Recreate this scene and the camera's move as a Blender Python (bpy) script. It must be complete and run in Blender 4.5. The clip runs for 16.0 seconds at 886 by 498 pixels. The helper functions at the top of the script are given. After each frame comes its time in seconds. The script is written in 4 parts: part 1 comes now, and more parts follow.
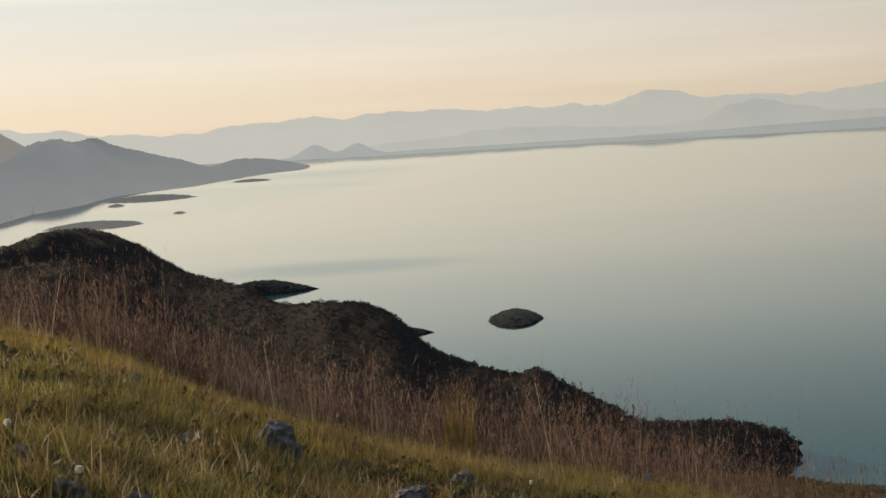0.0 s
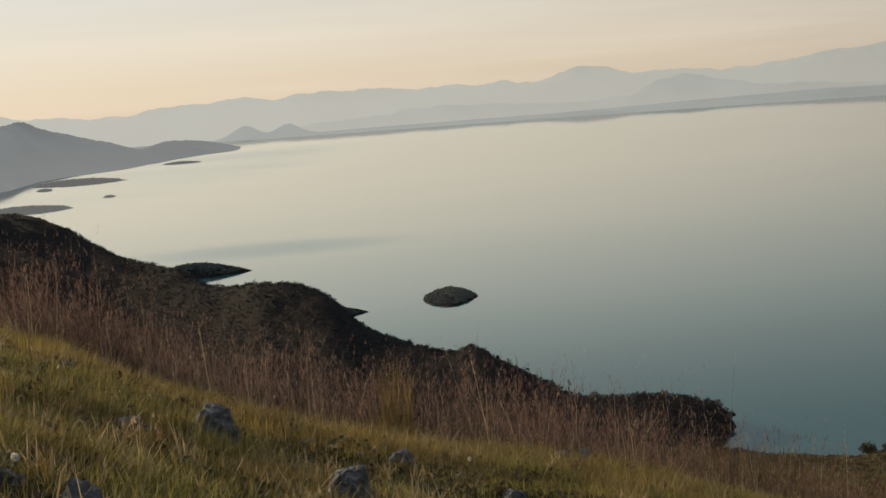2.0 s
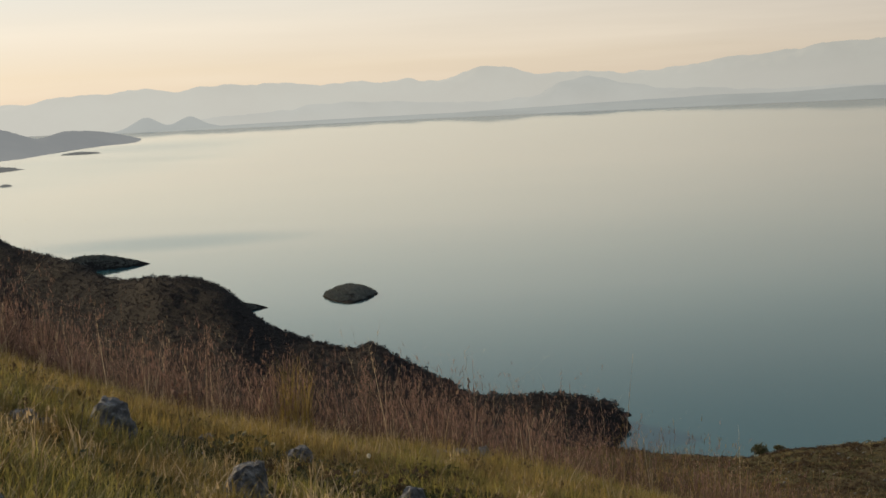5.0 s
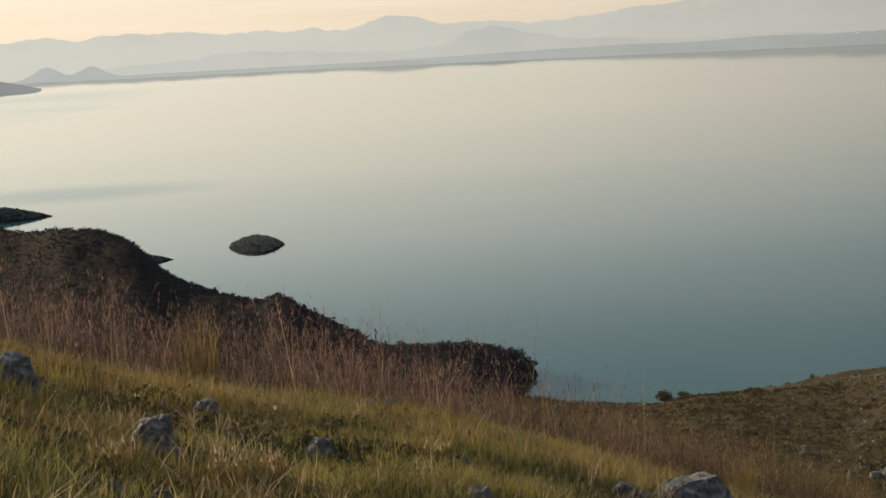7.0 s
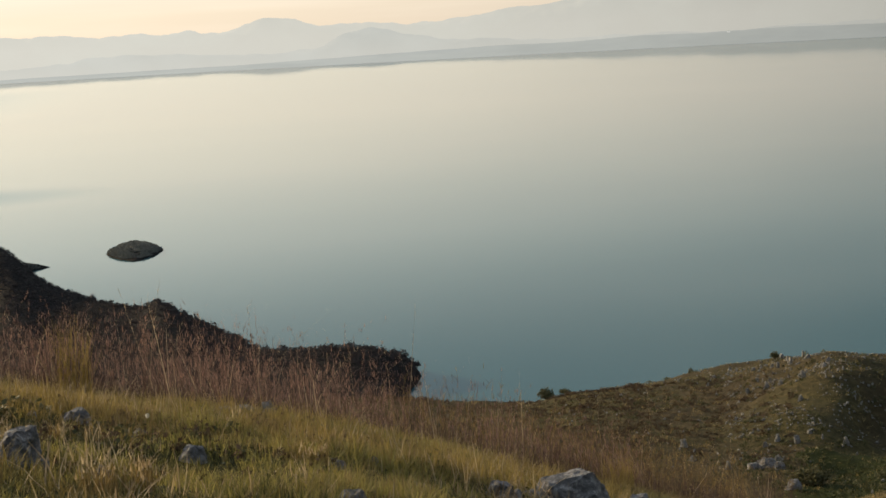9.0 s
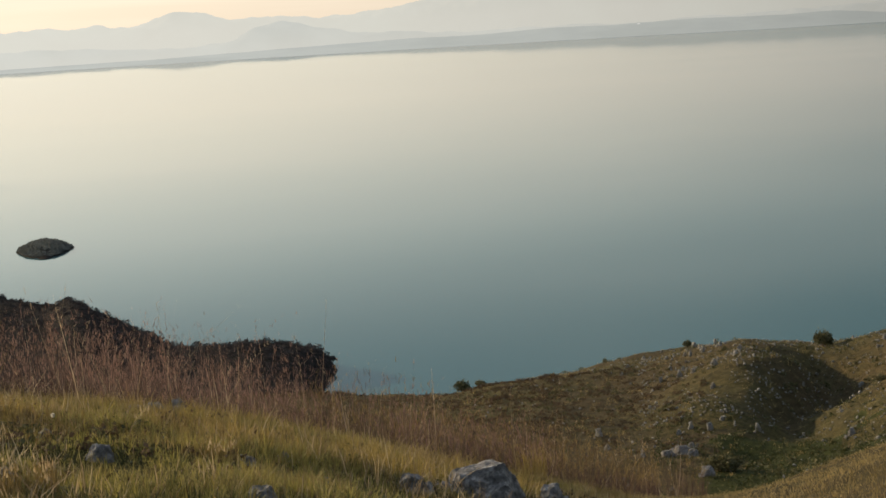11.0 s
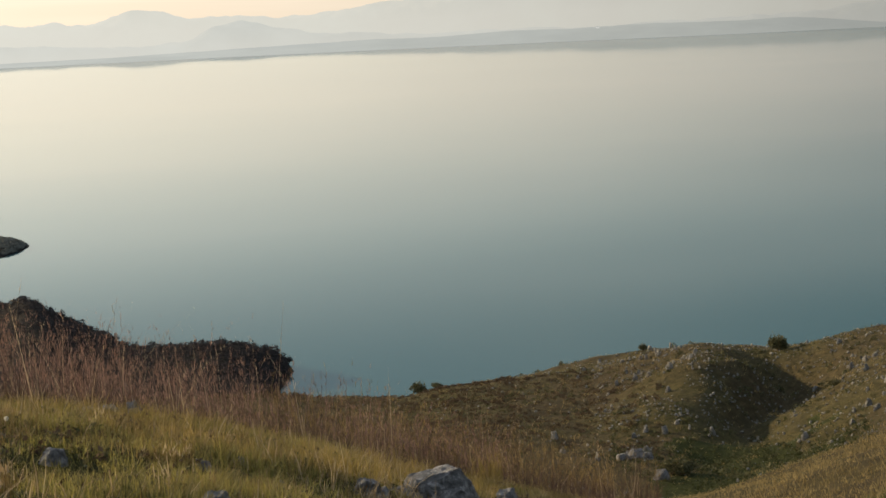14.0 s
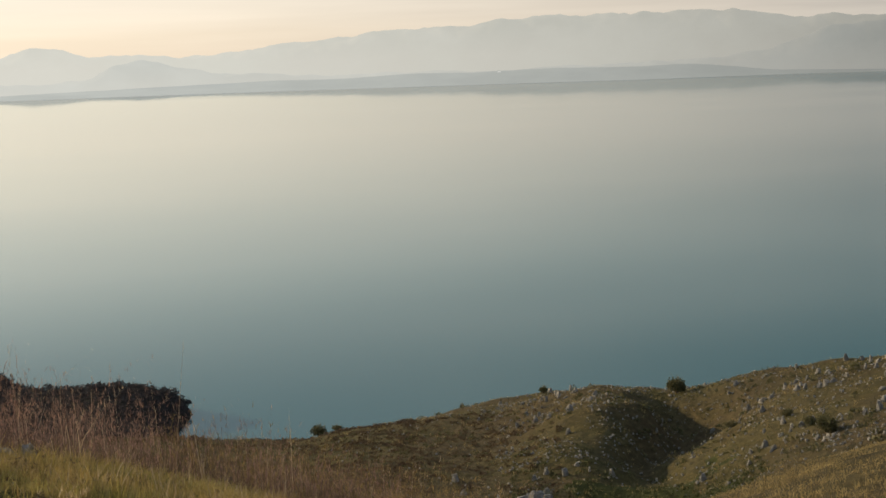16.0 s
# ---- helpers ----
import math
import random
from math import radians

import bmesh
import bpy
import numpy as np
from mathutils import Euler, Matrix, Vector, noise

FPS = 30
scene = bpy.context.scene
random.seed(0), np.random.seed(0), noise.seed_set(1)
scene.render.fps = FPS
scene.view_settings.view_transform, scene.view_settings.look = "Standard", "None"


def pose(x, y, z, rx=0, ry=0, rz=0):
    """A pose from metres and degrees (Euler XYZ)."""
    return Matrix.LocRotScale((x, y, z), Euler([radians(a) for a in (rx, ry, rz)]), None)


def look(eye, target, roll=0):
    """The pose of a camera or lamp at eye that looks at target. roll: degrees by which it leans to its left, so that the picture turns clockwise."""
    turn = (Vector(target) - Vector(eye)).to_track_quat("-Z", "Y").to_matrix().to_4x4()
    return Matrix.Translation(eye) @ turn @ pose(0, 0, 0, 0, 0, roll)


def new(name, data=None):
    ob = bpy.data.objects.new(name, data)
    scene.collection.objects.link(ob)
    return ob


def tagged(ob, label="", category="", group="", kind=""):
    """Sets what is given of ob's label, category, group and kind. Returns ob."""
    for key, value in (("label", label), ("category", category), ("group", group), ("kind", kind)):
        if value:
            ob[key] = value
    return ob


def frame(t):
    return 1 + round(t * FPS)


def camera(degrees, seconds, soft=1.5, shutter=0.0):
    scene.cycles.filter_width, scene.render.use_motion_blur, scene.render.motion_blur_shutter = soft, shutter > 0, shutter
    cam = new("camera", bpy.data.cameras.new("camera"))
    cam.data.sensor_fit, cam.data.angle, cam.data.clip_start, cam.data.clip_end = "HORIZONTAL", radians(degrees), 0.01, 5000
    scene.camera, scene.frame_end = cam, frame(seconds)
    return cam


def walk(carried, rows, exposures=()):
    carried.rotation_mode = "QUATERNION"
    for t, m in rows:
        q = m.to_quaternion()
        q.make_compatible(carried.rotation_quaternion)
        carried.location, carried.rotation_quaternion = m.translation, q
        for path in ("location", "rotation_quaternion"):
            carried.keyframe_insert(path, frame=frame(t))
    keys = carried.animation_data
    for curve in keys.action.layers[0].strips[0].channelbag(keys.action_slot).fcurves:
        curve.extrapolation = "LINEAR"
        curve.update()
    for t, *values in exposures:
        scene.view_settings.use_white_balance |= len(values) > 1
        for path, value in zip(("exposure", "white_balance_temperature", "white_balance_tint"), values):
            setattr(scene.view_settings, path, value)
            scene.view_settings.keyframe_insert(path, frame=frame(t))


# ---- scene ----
LENS = 31.71
cam = camera(LENS, 16.0, soft=1.6)
EYE = Vector((0.0, 0.05, 100.0))


def aim(yaw, pitch, lean, aside, lift):
    """The hand-held camera's pose: degrees to the left, up, and of lean to the right; metres of sway to the right and up."""
    return Matrix.Translation(EYE + Vector((aside, 0, lift))) @ pose(0, 0, 0, 90 + pitch, 0, yaw) @ pose(0, 0, 0, 0, 0, -lean)


EXPOSURES = [(0.0, -0.25), (0.8, -0.29), (1.5, -0.38), (2.2, -0.33), (3.5, -0.27), (6.0, -0.1), (8.5, 0.1), (12.5, 0.24), (15.2, 0.25), (16.0, 0.18)]
# seconds, turn, tilt, lean, sway
TURNS = [
    (0.0, 11.568, -4.85, 3.439, -0.073, -0.009),
    (0.5, 11.846, -4.62, 3.670, -0.077, -0.010),
    (1.0, 12.056, -4.422, 4.060, -0.087, -0.011),
    (1.5, 11.715, -4.915, 4.149, -0.101, -0.013),
    (2.0, 9.163, -5.791, 4.217, -0.088, -0.008),
    (2.5, 8.392, -6.061, 4.266, -0.087, -0.009),
    (3.0, 7.689, -5.774, 3.861, -0.098, -0.005),
    (3.5, 7.337, -5.051, 3.337, -0.104, -0.007),
    (6.0, 3.911, -7.271, 2.787, -0.111, -0.015),
    (6.5, 3.106, -7.775, 2.800, -0.109, -0.013),
    (7.0, 2.175, -8.080, 2.710, -0.097, -0.011),
    (7.5, 1.210, -8.203, 3.006, -0.057, -0.009),
    (8.0, 0.000, -8.101, 3.100, -0.031, -0.007),
    (8.5, -1.284, -8.134, 3.096, -0.010, -0.004),
    (9.0, -2.223, -8.240, 3.086, 0.016, -0.009),
    (9.5, -3.153, -8.591, 3.297, 0.039, -0.012),
    (10.0, -3.902, -8.811, 3.360, 0.066, -0.016),
    (12.3, -6.405, -8.414, 3.379, 0.150, 0.000),
    (12.5, -5.927, -8.434, 3.662, 0.160, 0.006),
    (13.0, -6.037, -8.672, 3.767, 0.128, 0.021),
    (13.5, -6.456, -8.788, 3.392, 0.108, 0.029),
    (14.0, -6.953, -8.680, 2.654, 0.096, 0.027),
    (14.5, -8.001, -8.525, 2.241, 0.104, 0.030),
    (15.0, -8.911, -8.423, 2.052, 0.092, 0.018),
    (15.5, -9.812, -7.989, 1.947, 0.082, 0.016),
    (16.0, -10.664, -7.278, 1.875, 0.077, 0.015),
]
walk(cam, [(t, aim(*turn)) for t, *turn in TURNS], EXPOSURES)

# ---- world, sun ----
SUN_BEARING, SUN_HEIGHT = -54.0, 14.5
GLOW_BEARING = -50.0
world = bpy.data.worlds.new("evening_sky")
scene.world = world
world.use_nodes = True
wn, wl = world.node_tree.nodes, world.node_tree.links
sky = wn.new("ShaderNodeTexSky")
sky.sky_type = "NISHITA"
sky.sun_disc = False
sky.sun_elevation = radians(SUN_HEIGHT)
sky.sun_rotation = radians(SUN_BEARING)
sky.altitude, sky.air_density, sky.dust_density, sky.ozone_density = 100, 1.0, 4.0, 2.0


def world_math(op, a, b=None, c=None):
    m = wn.new("ShaderNodeMath")
    m.operation = op
    for k, v in enumerate((a, b, c)):
        if v is None:
            continue
        if hasattr(v, "links"):
            wl.new(v, m.inputs[k])
        else:
            m.inputs[k].default_value = v
    return m.outputs[0]


def world_ramp(value, stops):
    r = wn.new("ShaderNodeValToRGB")
    el = r.color_ramp.elements
    while len(el) < len(stops):
        el.new(0.5)
    for e, (p, c) in zip(el, stops):
        e.position, e.color = p, (*c, 1)
    wl.new(value, r.inputs["Fac"])
    return r.outputs["Color"]


def world_mix(fac, a, b):
    m = wn.new("ShaderNodeMix")
    m.data_type = "RGBA"
    for k, v in ((0, fac), (6, a), (7, b)):
        if hasattr(v, "links"):
            wl.new(v, m.inputs[k])
        else:
            m.inputs[k].default_value = v
    return m.outputs[2]


# the evening haze: warm and bright towards the sun, dull away from it, clearing with height
way = wn.new("ShaderNodeTexCoord").outputs["Generated"]
axes = wn.new("ShaderNodeSeparateXYZ")
wl.new(way, axes.inputs[0])
up = world_math("MAXIMUM", axes.outputs["Z"], 0.0)
sunward = world_math("MULTIPLY_ADD", axes.outputs["X"], math.sin(radians(GLOW_BEARING)), world_math("MULTIPLY", axes.outputs["Y"], math.cos(radians(GLOW_BEARING))))
height = world_math("POWER", up, 0.5)
warm = world_ramp(height, [(0.0, (1.08, 0.86, 0.62)), (0.12, (1.14, 0.94, 0.68)), (0.20, (1.15, 1.02, 0.82)), (0.285, (1.0, 1.0, 0.92)), (0.325, (1.60, 1.39, 1.06)), (0.374, (1.76, 1.60, 1.26)), (0.447, (1.42, 1.45, 1.27)), (0.52, (0.68, 0.79, 0.78)), (0.65, (0.46, 0.55, 0.60)), (1.0, (0.54, 0.61, 0.70))])
dull = world_ramp(height, [(0.0, (0.465, 0.42, 0.36)), (0.2, (0.495, 0.455, 0.405)), (0.3, (0.505, 0.462, 0.405)), (0.374, (0.43, 0.418, 0.38)), (0.447, (0.285, 0.338, 0.337)), (0.52, (0.143, 0.218, 0.246)), (0.65, (0.28, 0.36, 0.42)), (1.0, (0.52, 0.60, 0.70))])
side = world_ramp(sunward, [(0.24, (0, 0, 0)), (0.98, (1, 1, 1))])
haze = world_mix(side, dull, warm)
# thin streaks of high cloud
flat = wn.new("ShaderNodeMapping")
flat.inputs["Scale"].default_value = (2.2, 2.2, 34.0)
wl.new(way, flat.inputs["Vector"])
streak = wn.new("ShaderNodeTexNoise")
streak.inputs["Scale"].default_value, streak.inputs["Detail"].default_value = 1.6, 5.0
wl.new(flat.outputs["Vector"], streak.inputs["Vector"])
thin = world_ramp(streak.outputs["Fac"], [(0.45, (0.0, 0.0, 0.0)), (0.78, (0.42, 0.42, 0.42))])
cloudy = world_mix(thin, haze, world_mix(0.5, haze, (1.25, 1.12, 0.92, 1)))
scaled = world_mix(0.93, sky.outputs["Color"], (0, 0, 0, 1))
blend = world_ramp(up, [(0.0, (1, 1, 1)), (0.35, (0.9, 0.9, 0.9)), (1.0, (0.7, 0.7, 0.7))])
wl.new(world_mix(blend, scaled, cloudy), wn["Background"].inputs["Color"])
wn["Background"].inputs["Strength"].default_value = 1.0
sun = new("sun", bpy.data.lights.new("sun", "SUN"))
sun.data.energy, sun.data.angle, sun.data.color = 6.0, radians(0.8), (1.0, 0.76, 0.46)
b, h = radians(SUN_BEARING), radians(SUN_HEIGHT)
to_sun = Vector((math.sin(b) * math.cos(h), math.cos(b) * math.cos(h), math.sin(h)))
sun.matrix_world = look(to_sun * 50 + EYE, EYE)
scene.view_settings.exposure = 0.0


# ---- materials ----
def material(name, rough=0.9):
    m = bpy.data.materials.new(name)
    m.use_nodes = True
    n = m.node_tree.nodes
    n["Principled BSDF"].inputs["Roughness"].default_value = rough
    if rough > 0.9:
        n["Principled BSDF"].inputs["Specular IOR Level"].default_value = 0.05
    return m, n, m.node_tree.links, n["Principled BSDF"]


def ramp(n, l, source, stops):
    r = n.new("ShaderNodeValToRGB")
    el = r.color_ramp.elements
    while len(el) < len(stops):
        el.new(0.5)
    for e, (p, c) in zip(el, stops):
        e.position, e.color = p, (*c, 1)
    l.new(source, r.inputs["Fac"])
    return r.outputs["Color"]


def noise_tex(n, l, scale, detail=6.0, rough=0.6, vector=None):
    t = n.new("ShaderNodeTexNoise")
    t.inputs["Scale"].default_value, t.inputs["Detail"].default_value, t.inputs["Roughness"].default_value = scale, detail, rough
    if vector is not None:
        l.new(vector, t.inputs["Vector"])
    return t.outputs["Fac"]


def bump(n, l, height, strength, distance, shader):
    b = n.new("ShaderNodeBump")
    b.inputs["Strength"].default_value, b.inputs["Distance"].default_value = strength, distance
    l.new(height, b.inputs["Height"])
    l.new(b.outputs["Normal"], shader.inputs["Normal"])


def mixed(n, l, fac, a, b):
    m = n.new("ShaderNodeMix")
    m.data_type = "RGBA"
    for k, v in ((0, fac), (6, a), (7, b)):
        if hasattr(v, "links"):
            l.new(v, m.inputs[k])
        elif k == 0:
            m.inputs[k].default_value = v
        else:
            m.inputs[k].default_value = (*v, 1)
    return m.outputs[2]


def ground_material():
    m, n, l, s = material("hill_ground", 0.95)
    pos = n.new("ShaderNodeNewGeometry").outputs["Position"]
    small = noise_tex(n, l, 1.3, 8, 0.7, pos)
    large = noise_tex(n, l, 0.05, 5, 0.6, pos)
    tuft = noise_tex(n, l, 0.32, 8, 0.72, pos)
    grass = ramp(n, l, small, [(0.3, (0.028, 0.026, 0.012)), (0.5, (0.062, 0.054, 0.023)), (0.7, (0.112, 0.092, 0.041))])
    dry = ramp(n, l, small, [(0.3, (0.029, 0.023, 0.015)), (0.55, (0.068, 0.052, 0.028)), (0.75, (0.125, 0.095, 0.054))])
    heath = ramp(n, l, small, [(0.3, (0.030, 0.028, 0.016)), (0.7, (0.082, 0.070, 0.040))])
    patch = ramp(n, l, large, [(0.42, (0, 0, 0)), (0.58, (1, 1, 1))])
    mottle = ramp(n, l, tuft, [(0.45, (0, 0, 0)), (0.68, (0.85, 0.85, 0.85))])
    l.new(mixed(n, l, mottle, mixed(n, l, patch, grass, dry), heath), s.inputs["Base Color"])
    both = n.new("ShaderNodeMath")
    l.new(small, both.inputs[0])
    l.new(tuft, both.inputs[1])
    bump(n, l, both.outputs[0], 0.9, 0.5, s)
    return m


def scrub_material():
    m, n, l, s = material("shade_toned_scrub_ground", 0.95)
    pos = n.new("ShaderNodeNewGeometry").outputs["Position"]
    small = noise_tex(n, l, 0.5, 8, 0.7, pos)
    large = noise_tex(n, l, 0.02, 5, 0.6, pos)
    # dark scrub soil, darkened further to stand for the backlit ridge's shade
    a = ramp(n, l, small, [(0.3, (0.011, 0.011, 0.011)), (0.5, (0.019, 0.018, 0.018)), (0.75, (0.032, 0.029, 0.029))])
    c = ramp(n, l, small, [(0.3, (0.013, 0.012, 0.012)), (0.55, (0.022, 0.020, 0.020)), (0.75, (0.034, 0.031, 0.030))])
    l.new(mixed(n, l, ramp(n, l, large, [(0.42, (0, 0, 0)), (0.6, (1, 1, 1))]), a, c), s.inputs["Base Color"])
    bump(n, l, small, 0.8, 1.0, s)
    return m


# middle, turn and half lengths of the wind patches
SQUALL = ((-295.0, 1040.0, 0.0), radians(17.0), (110.0, 70.0, 1.0))
BAY = ((-860.0, 2350.0, 0.0), radians(92.0), (1150.0, 330.0, 1.0))


def water_material():
    m, n, l, s = material("lake_water", 0.1)
    s.inputs["Base Color"].default_value = (0.027, 0.084, 0.101, 1)
    s.inputs["IOR"].default_value = 1.33
    pos = n.new("ShaderNodeNewGeometry").outputs["Position"]
    stretch = n.new("ShaderNodeMapping")
    stretch.inputs["Scale"].default_value = (0.35, 1.0, 1.0)
    stretch.inputs["Rotation"].default_value = (0, 0, radians(20))
    l.new(pos, stretch.inputs["Vector"])
    ripple = noise_tex(n, l, 0.6, 4, 0.5, stretch.outputs["Vector"])
    calm = noise_tex(n, l, 0.0035, 4, 0.55, stretch.outputs["Vector"])
    wind = n.new("ShaderNodeMapRange")
    for k, v in (("From Min", 0.4), ("From Max", 0.68), ("To Min", 0.085), ("To Max", 0.07)):
        wind.inputs[k].default_value = v
    l.new(calm, wind.inputs["Value"])
    l.new(wind.outputs[0], s.inputs["Roughness"])
    # seen this low over the lake, the ripples turn their near faces to the shore
    level = n.new("ShaderNodeVectorMath")
    level.operation = "MULTIPLY"
    level.inputs[1].default_value = (1, 1, 0)
    l.new(pos, level.inputs[0])
    out = n.new("ShaderNodeVectorMath")
    out.operation = "NORMALIZE"
    l.new(level.outputs[0], out.inputs[0])
    steep = n.new("ShaderNodeMapRange")
    for k, v in (("From Min", 0.35), ("From Max", 0.68), ("To Min", -0.0325), ("To Max", -0.0300)):
        steep.inputs[k].default_value = v
    l.new(calm, steep.inputs["Value"])
    # out on the open lake only the faces of the waves turned to the shore are still seen
    away = n.new("ShaderNodeVectorMath")
    away.operation = "LENGTH"
    l.new(level.outputs[0], away.inputs[0])
    open_lake = n.new("ShaderNodeMapRange")
    for k, v in (("From Min", 2000.0), ("From Max", 4350.0), ("To Min", 1.0), ("To Max", 1.75)):
        open_lake.inputs[k].default_value = v
    l.new(away.outputs["Value"], open_lake.inputs["Value"])
    # breaths of wind: one long soft patch before the islands, one that fills the bay
    def breath(where, inner, outer, inside_value):
        patch = n.new("ShaderNodeMapping")
        patch.vector_type = "TEXTURE"
        patch.inputs["Location"].default_value = where[0]
        patch.inputs["Rotation"].default_value = (0, 0, where[1])
        patch.inputs["Scale"].default_value = where[2]
        l.new(level.outputs[0], patch.inputs["Vector"])
        inside = n.new("ShaderNodeVectorMath")
        inside.operation = "LENGTH"
        l.new(patch.outputs["Vector"], inside.inputs[0])
        gust = n.new("ShaderNodeMapRange")
        gust.interpolation_type = "SMOOTHSTEP"
        for k, v in (("From Min", inner), ("From Max", outer), ("To Min", inside_value), ("To Max", 1.0)):
            gust.inputs[k].default_value = v
        l.new(inside.outputs["Value"], gust.inputs["Value"])
        return gust.outputs[0]

    squall, bay = breath(SQUALL, 0.2, 1.2, 1.6), breath(BAY, 0.5, 1.25, 1.5)
    total = steep.outputs[0]
    for factor in (open_lake.outputs[0], squall, bay):
        times = n.new("ShaderNodeMath")
        times.operation = "MULTIPLY"
        l.new(total, times.inputs[0])
        l.new(factor, times.inputs[1])
        total = times.outputs[0]
    lean = n.new("ShaderNodeVectorMath")
    lean.operation = "SCALE"
    l.new(out.outputs[0], lean.inputs[0])
    l.new(total, lean.inputs["Scale"])
    tilt = n.new("ShaderNodeVectorMath")
    tilt.inputs[1].default_value = (0, 0, 1)
    l.new(lean.outputs[0], tilt.inputs[0])
    b = n.new("ShaderNodeBump")
    b.inputs["Strength"].default_value, b.inputs["Distance"].default_value = 0.04, 0.3
    l.new(ripple, b.inputs["Height"])
    l.new(tilt.outputs[0], b.inputs["Normal"])
    l.new(b.outputs["Normal"], s.inputs["Normal"])
    return m


def haze_glow_material(name, colour, top, foot, z0, z1):
    """Far hills behind the evening haze: a plain backdrop whose emission paints the light scattered in the air before
    it, thickest low down.
    """
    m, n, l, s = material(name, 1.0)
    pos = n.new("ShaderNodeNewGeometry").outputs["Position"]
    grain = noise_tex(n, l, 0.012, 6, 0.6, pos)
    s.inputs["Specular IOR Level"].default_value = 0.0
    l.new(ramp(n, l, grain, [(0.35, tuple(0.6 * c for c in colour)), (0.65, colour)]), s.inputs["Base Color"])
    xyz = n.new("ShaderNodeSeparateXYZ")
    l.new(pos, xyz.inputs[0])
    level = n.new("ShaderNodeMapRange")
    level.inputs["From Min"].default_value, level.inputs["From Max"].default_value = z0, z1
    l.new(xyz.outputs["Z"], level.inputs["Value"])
    # folds and valleys where the painted haze is thicker, spread by noise
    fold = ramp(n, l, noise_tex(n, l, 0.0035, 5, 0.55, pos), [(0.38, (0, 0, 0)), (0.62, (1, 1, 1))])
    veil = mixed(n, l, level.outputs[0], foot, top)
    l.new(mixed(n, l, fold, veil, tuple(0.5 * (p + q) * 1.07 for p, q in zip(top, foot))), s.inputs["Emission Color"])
    # emission painted brightest on the side of the sun, duller away from it
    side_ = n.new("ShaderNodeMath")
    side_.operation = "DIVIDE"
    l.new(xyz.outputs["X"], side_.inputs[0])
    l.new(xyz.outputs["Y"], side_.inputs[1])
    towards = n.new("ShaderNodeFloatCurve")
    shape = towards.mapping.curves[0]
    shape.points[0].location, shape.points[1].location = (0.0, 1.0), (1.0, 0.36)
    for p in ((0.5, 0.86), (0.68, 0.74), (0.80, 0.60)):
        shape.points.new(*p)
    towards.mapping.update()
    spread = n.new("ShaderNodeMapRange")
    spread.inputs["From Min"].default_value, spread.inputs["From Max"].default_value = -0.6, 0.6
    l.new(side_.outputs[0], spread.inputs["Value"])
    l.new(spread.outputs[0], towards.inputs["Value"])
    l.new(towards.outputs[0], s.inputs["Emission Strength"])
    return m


def meadow_material():
    m, n, l, s = material("hollow_meadow", 0.95)
    pos = n.new("ShaderNodeNewGeometry").outputs["Position"]
    small = noise_tex(n, l, 1.1, 8, 0.65, pos)
    l.new(ramp(n, l, small, [(0.3, (0.016, 0.020, 0.007)), (0.55, (0.029, 0.034, 0.011)), (0.75, (0.048, 0.052, 0.018))]), s.inputs["Base Color"])
    bump(n, l, small, 0.7, 0.4, s)
    return m


def turf_soil_material():
    m, n, l, s = material("turf_soil", 0.95)
    pos = n.new("ShaderNodeNewGeometry").outputs["Position"]
    small = noise_tex(n, l, 6.0, 8, 0.65, pos)
    l.new(ramp(n, l, small, [(0.3, (0.018, 0.018, 0.007)), (0.55, (0.045, 0.042, 0.014)), (0.75, (0.09, 0.075, 0.03))]), s.inputs["Base Color"])
    bump(n, l, small, 0.8, 0.05, s)
    return m


GROUND, SCRUB, WATER, MEADOW, SOIL = ground_material(), scrub_material(), water_material(), meadow_material(), turf_soil_material()

# ---- the land ----
def fade(lo, hi, v):
    u = np.clip((v - lo) / (hi - lo), 0, 1)
    return u * u * (3 - 2 * u)


def table(rows, column, bearing, soft=0.6):
    """A column of rows (bearing in degrees, values), read along the bearing and rounded off."""
    fine = np.arange(-190.0, 190.0, 0.1)
    flat = np.interp(fine, [r[0] for r in rows], [r[column] for r in rows])
    k = np.exp(-0.5 * (np.arange(-40, 41) * 0.1 / soft) ** 2)
    return np.interp(bearing, fine, np.convolve(np.pad(flat, 40, mode="edge"), k / k.sum(), mode="valid"))


def lattice(ix, iy, seed):
    v = np.sin(ix * 127.1 + iy * 311.7 + seed * 74.7) * 43758.5453
    return v - np.floor(v)


def value_noise(x, y, seed):
    ix, iy = np.floor(x), np.floor(y)
    fx, fy = x - ix, y - iy
    fx, fy = fx * fx * (3 - 2 * fx), fy * fy * (3 - 2 * fy)
    a, b = lattice(ix, iy, seed), lattice(ix + 1, iy, seed)
    c, d = lattice(ix, iy + 1, seed), lattice(ix + 1, iy + 1, seed)
    return (a + (b - a) * fx) * (1 - fy) + (c + (d - c) * fx) * fy - 0.5


def rough(x, y, size, seed, octaves=4):
    total = 0.0
    for k in range(octaves):
        total = total + value_noise(x / size * 2 ** k + 17 * k, y / size * 2 ** k - 9 * k, seed + k) * 0.5 ** k
    return total


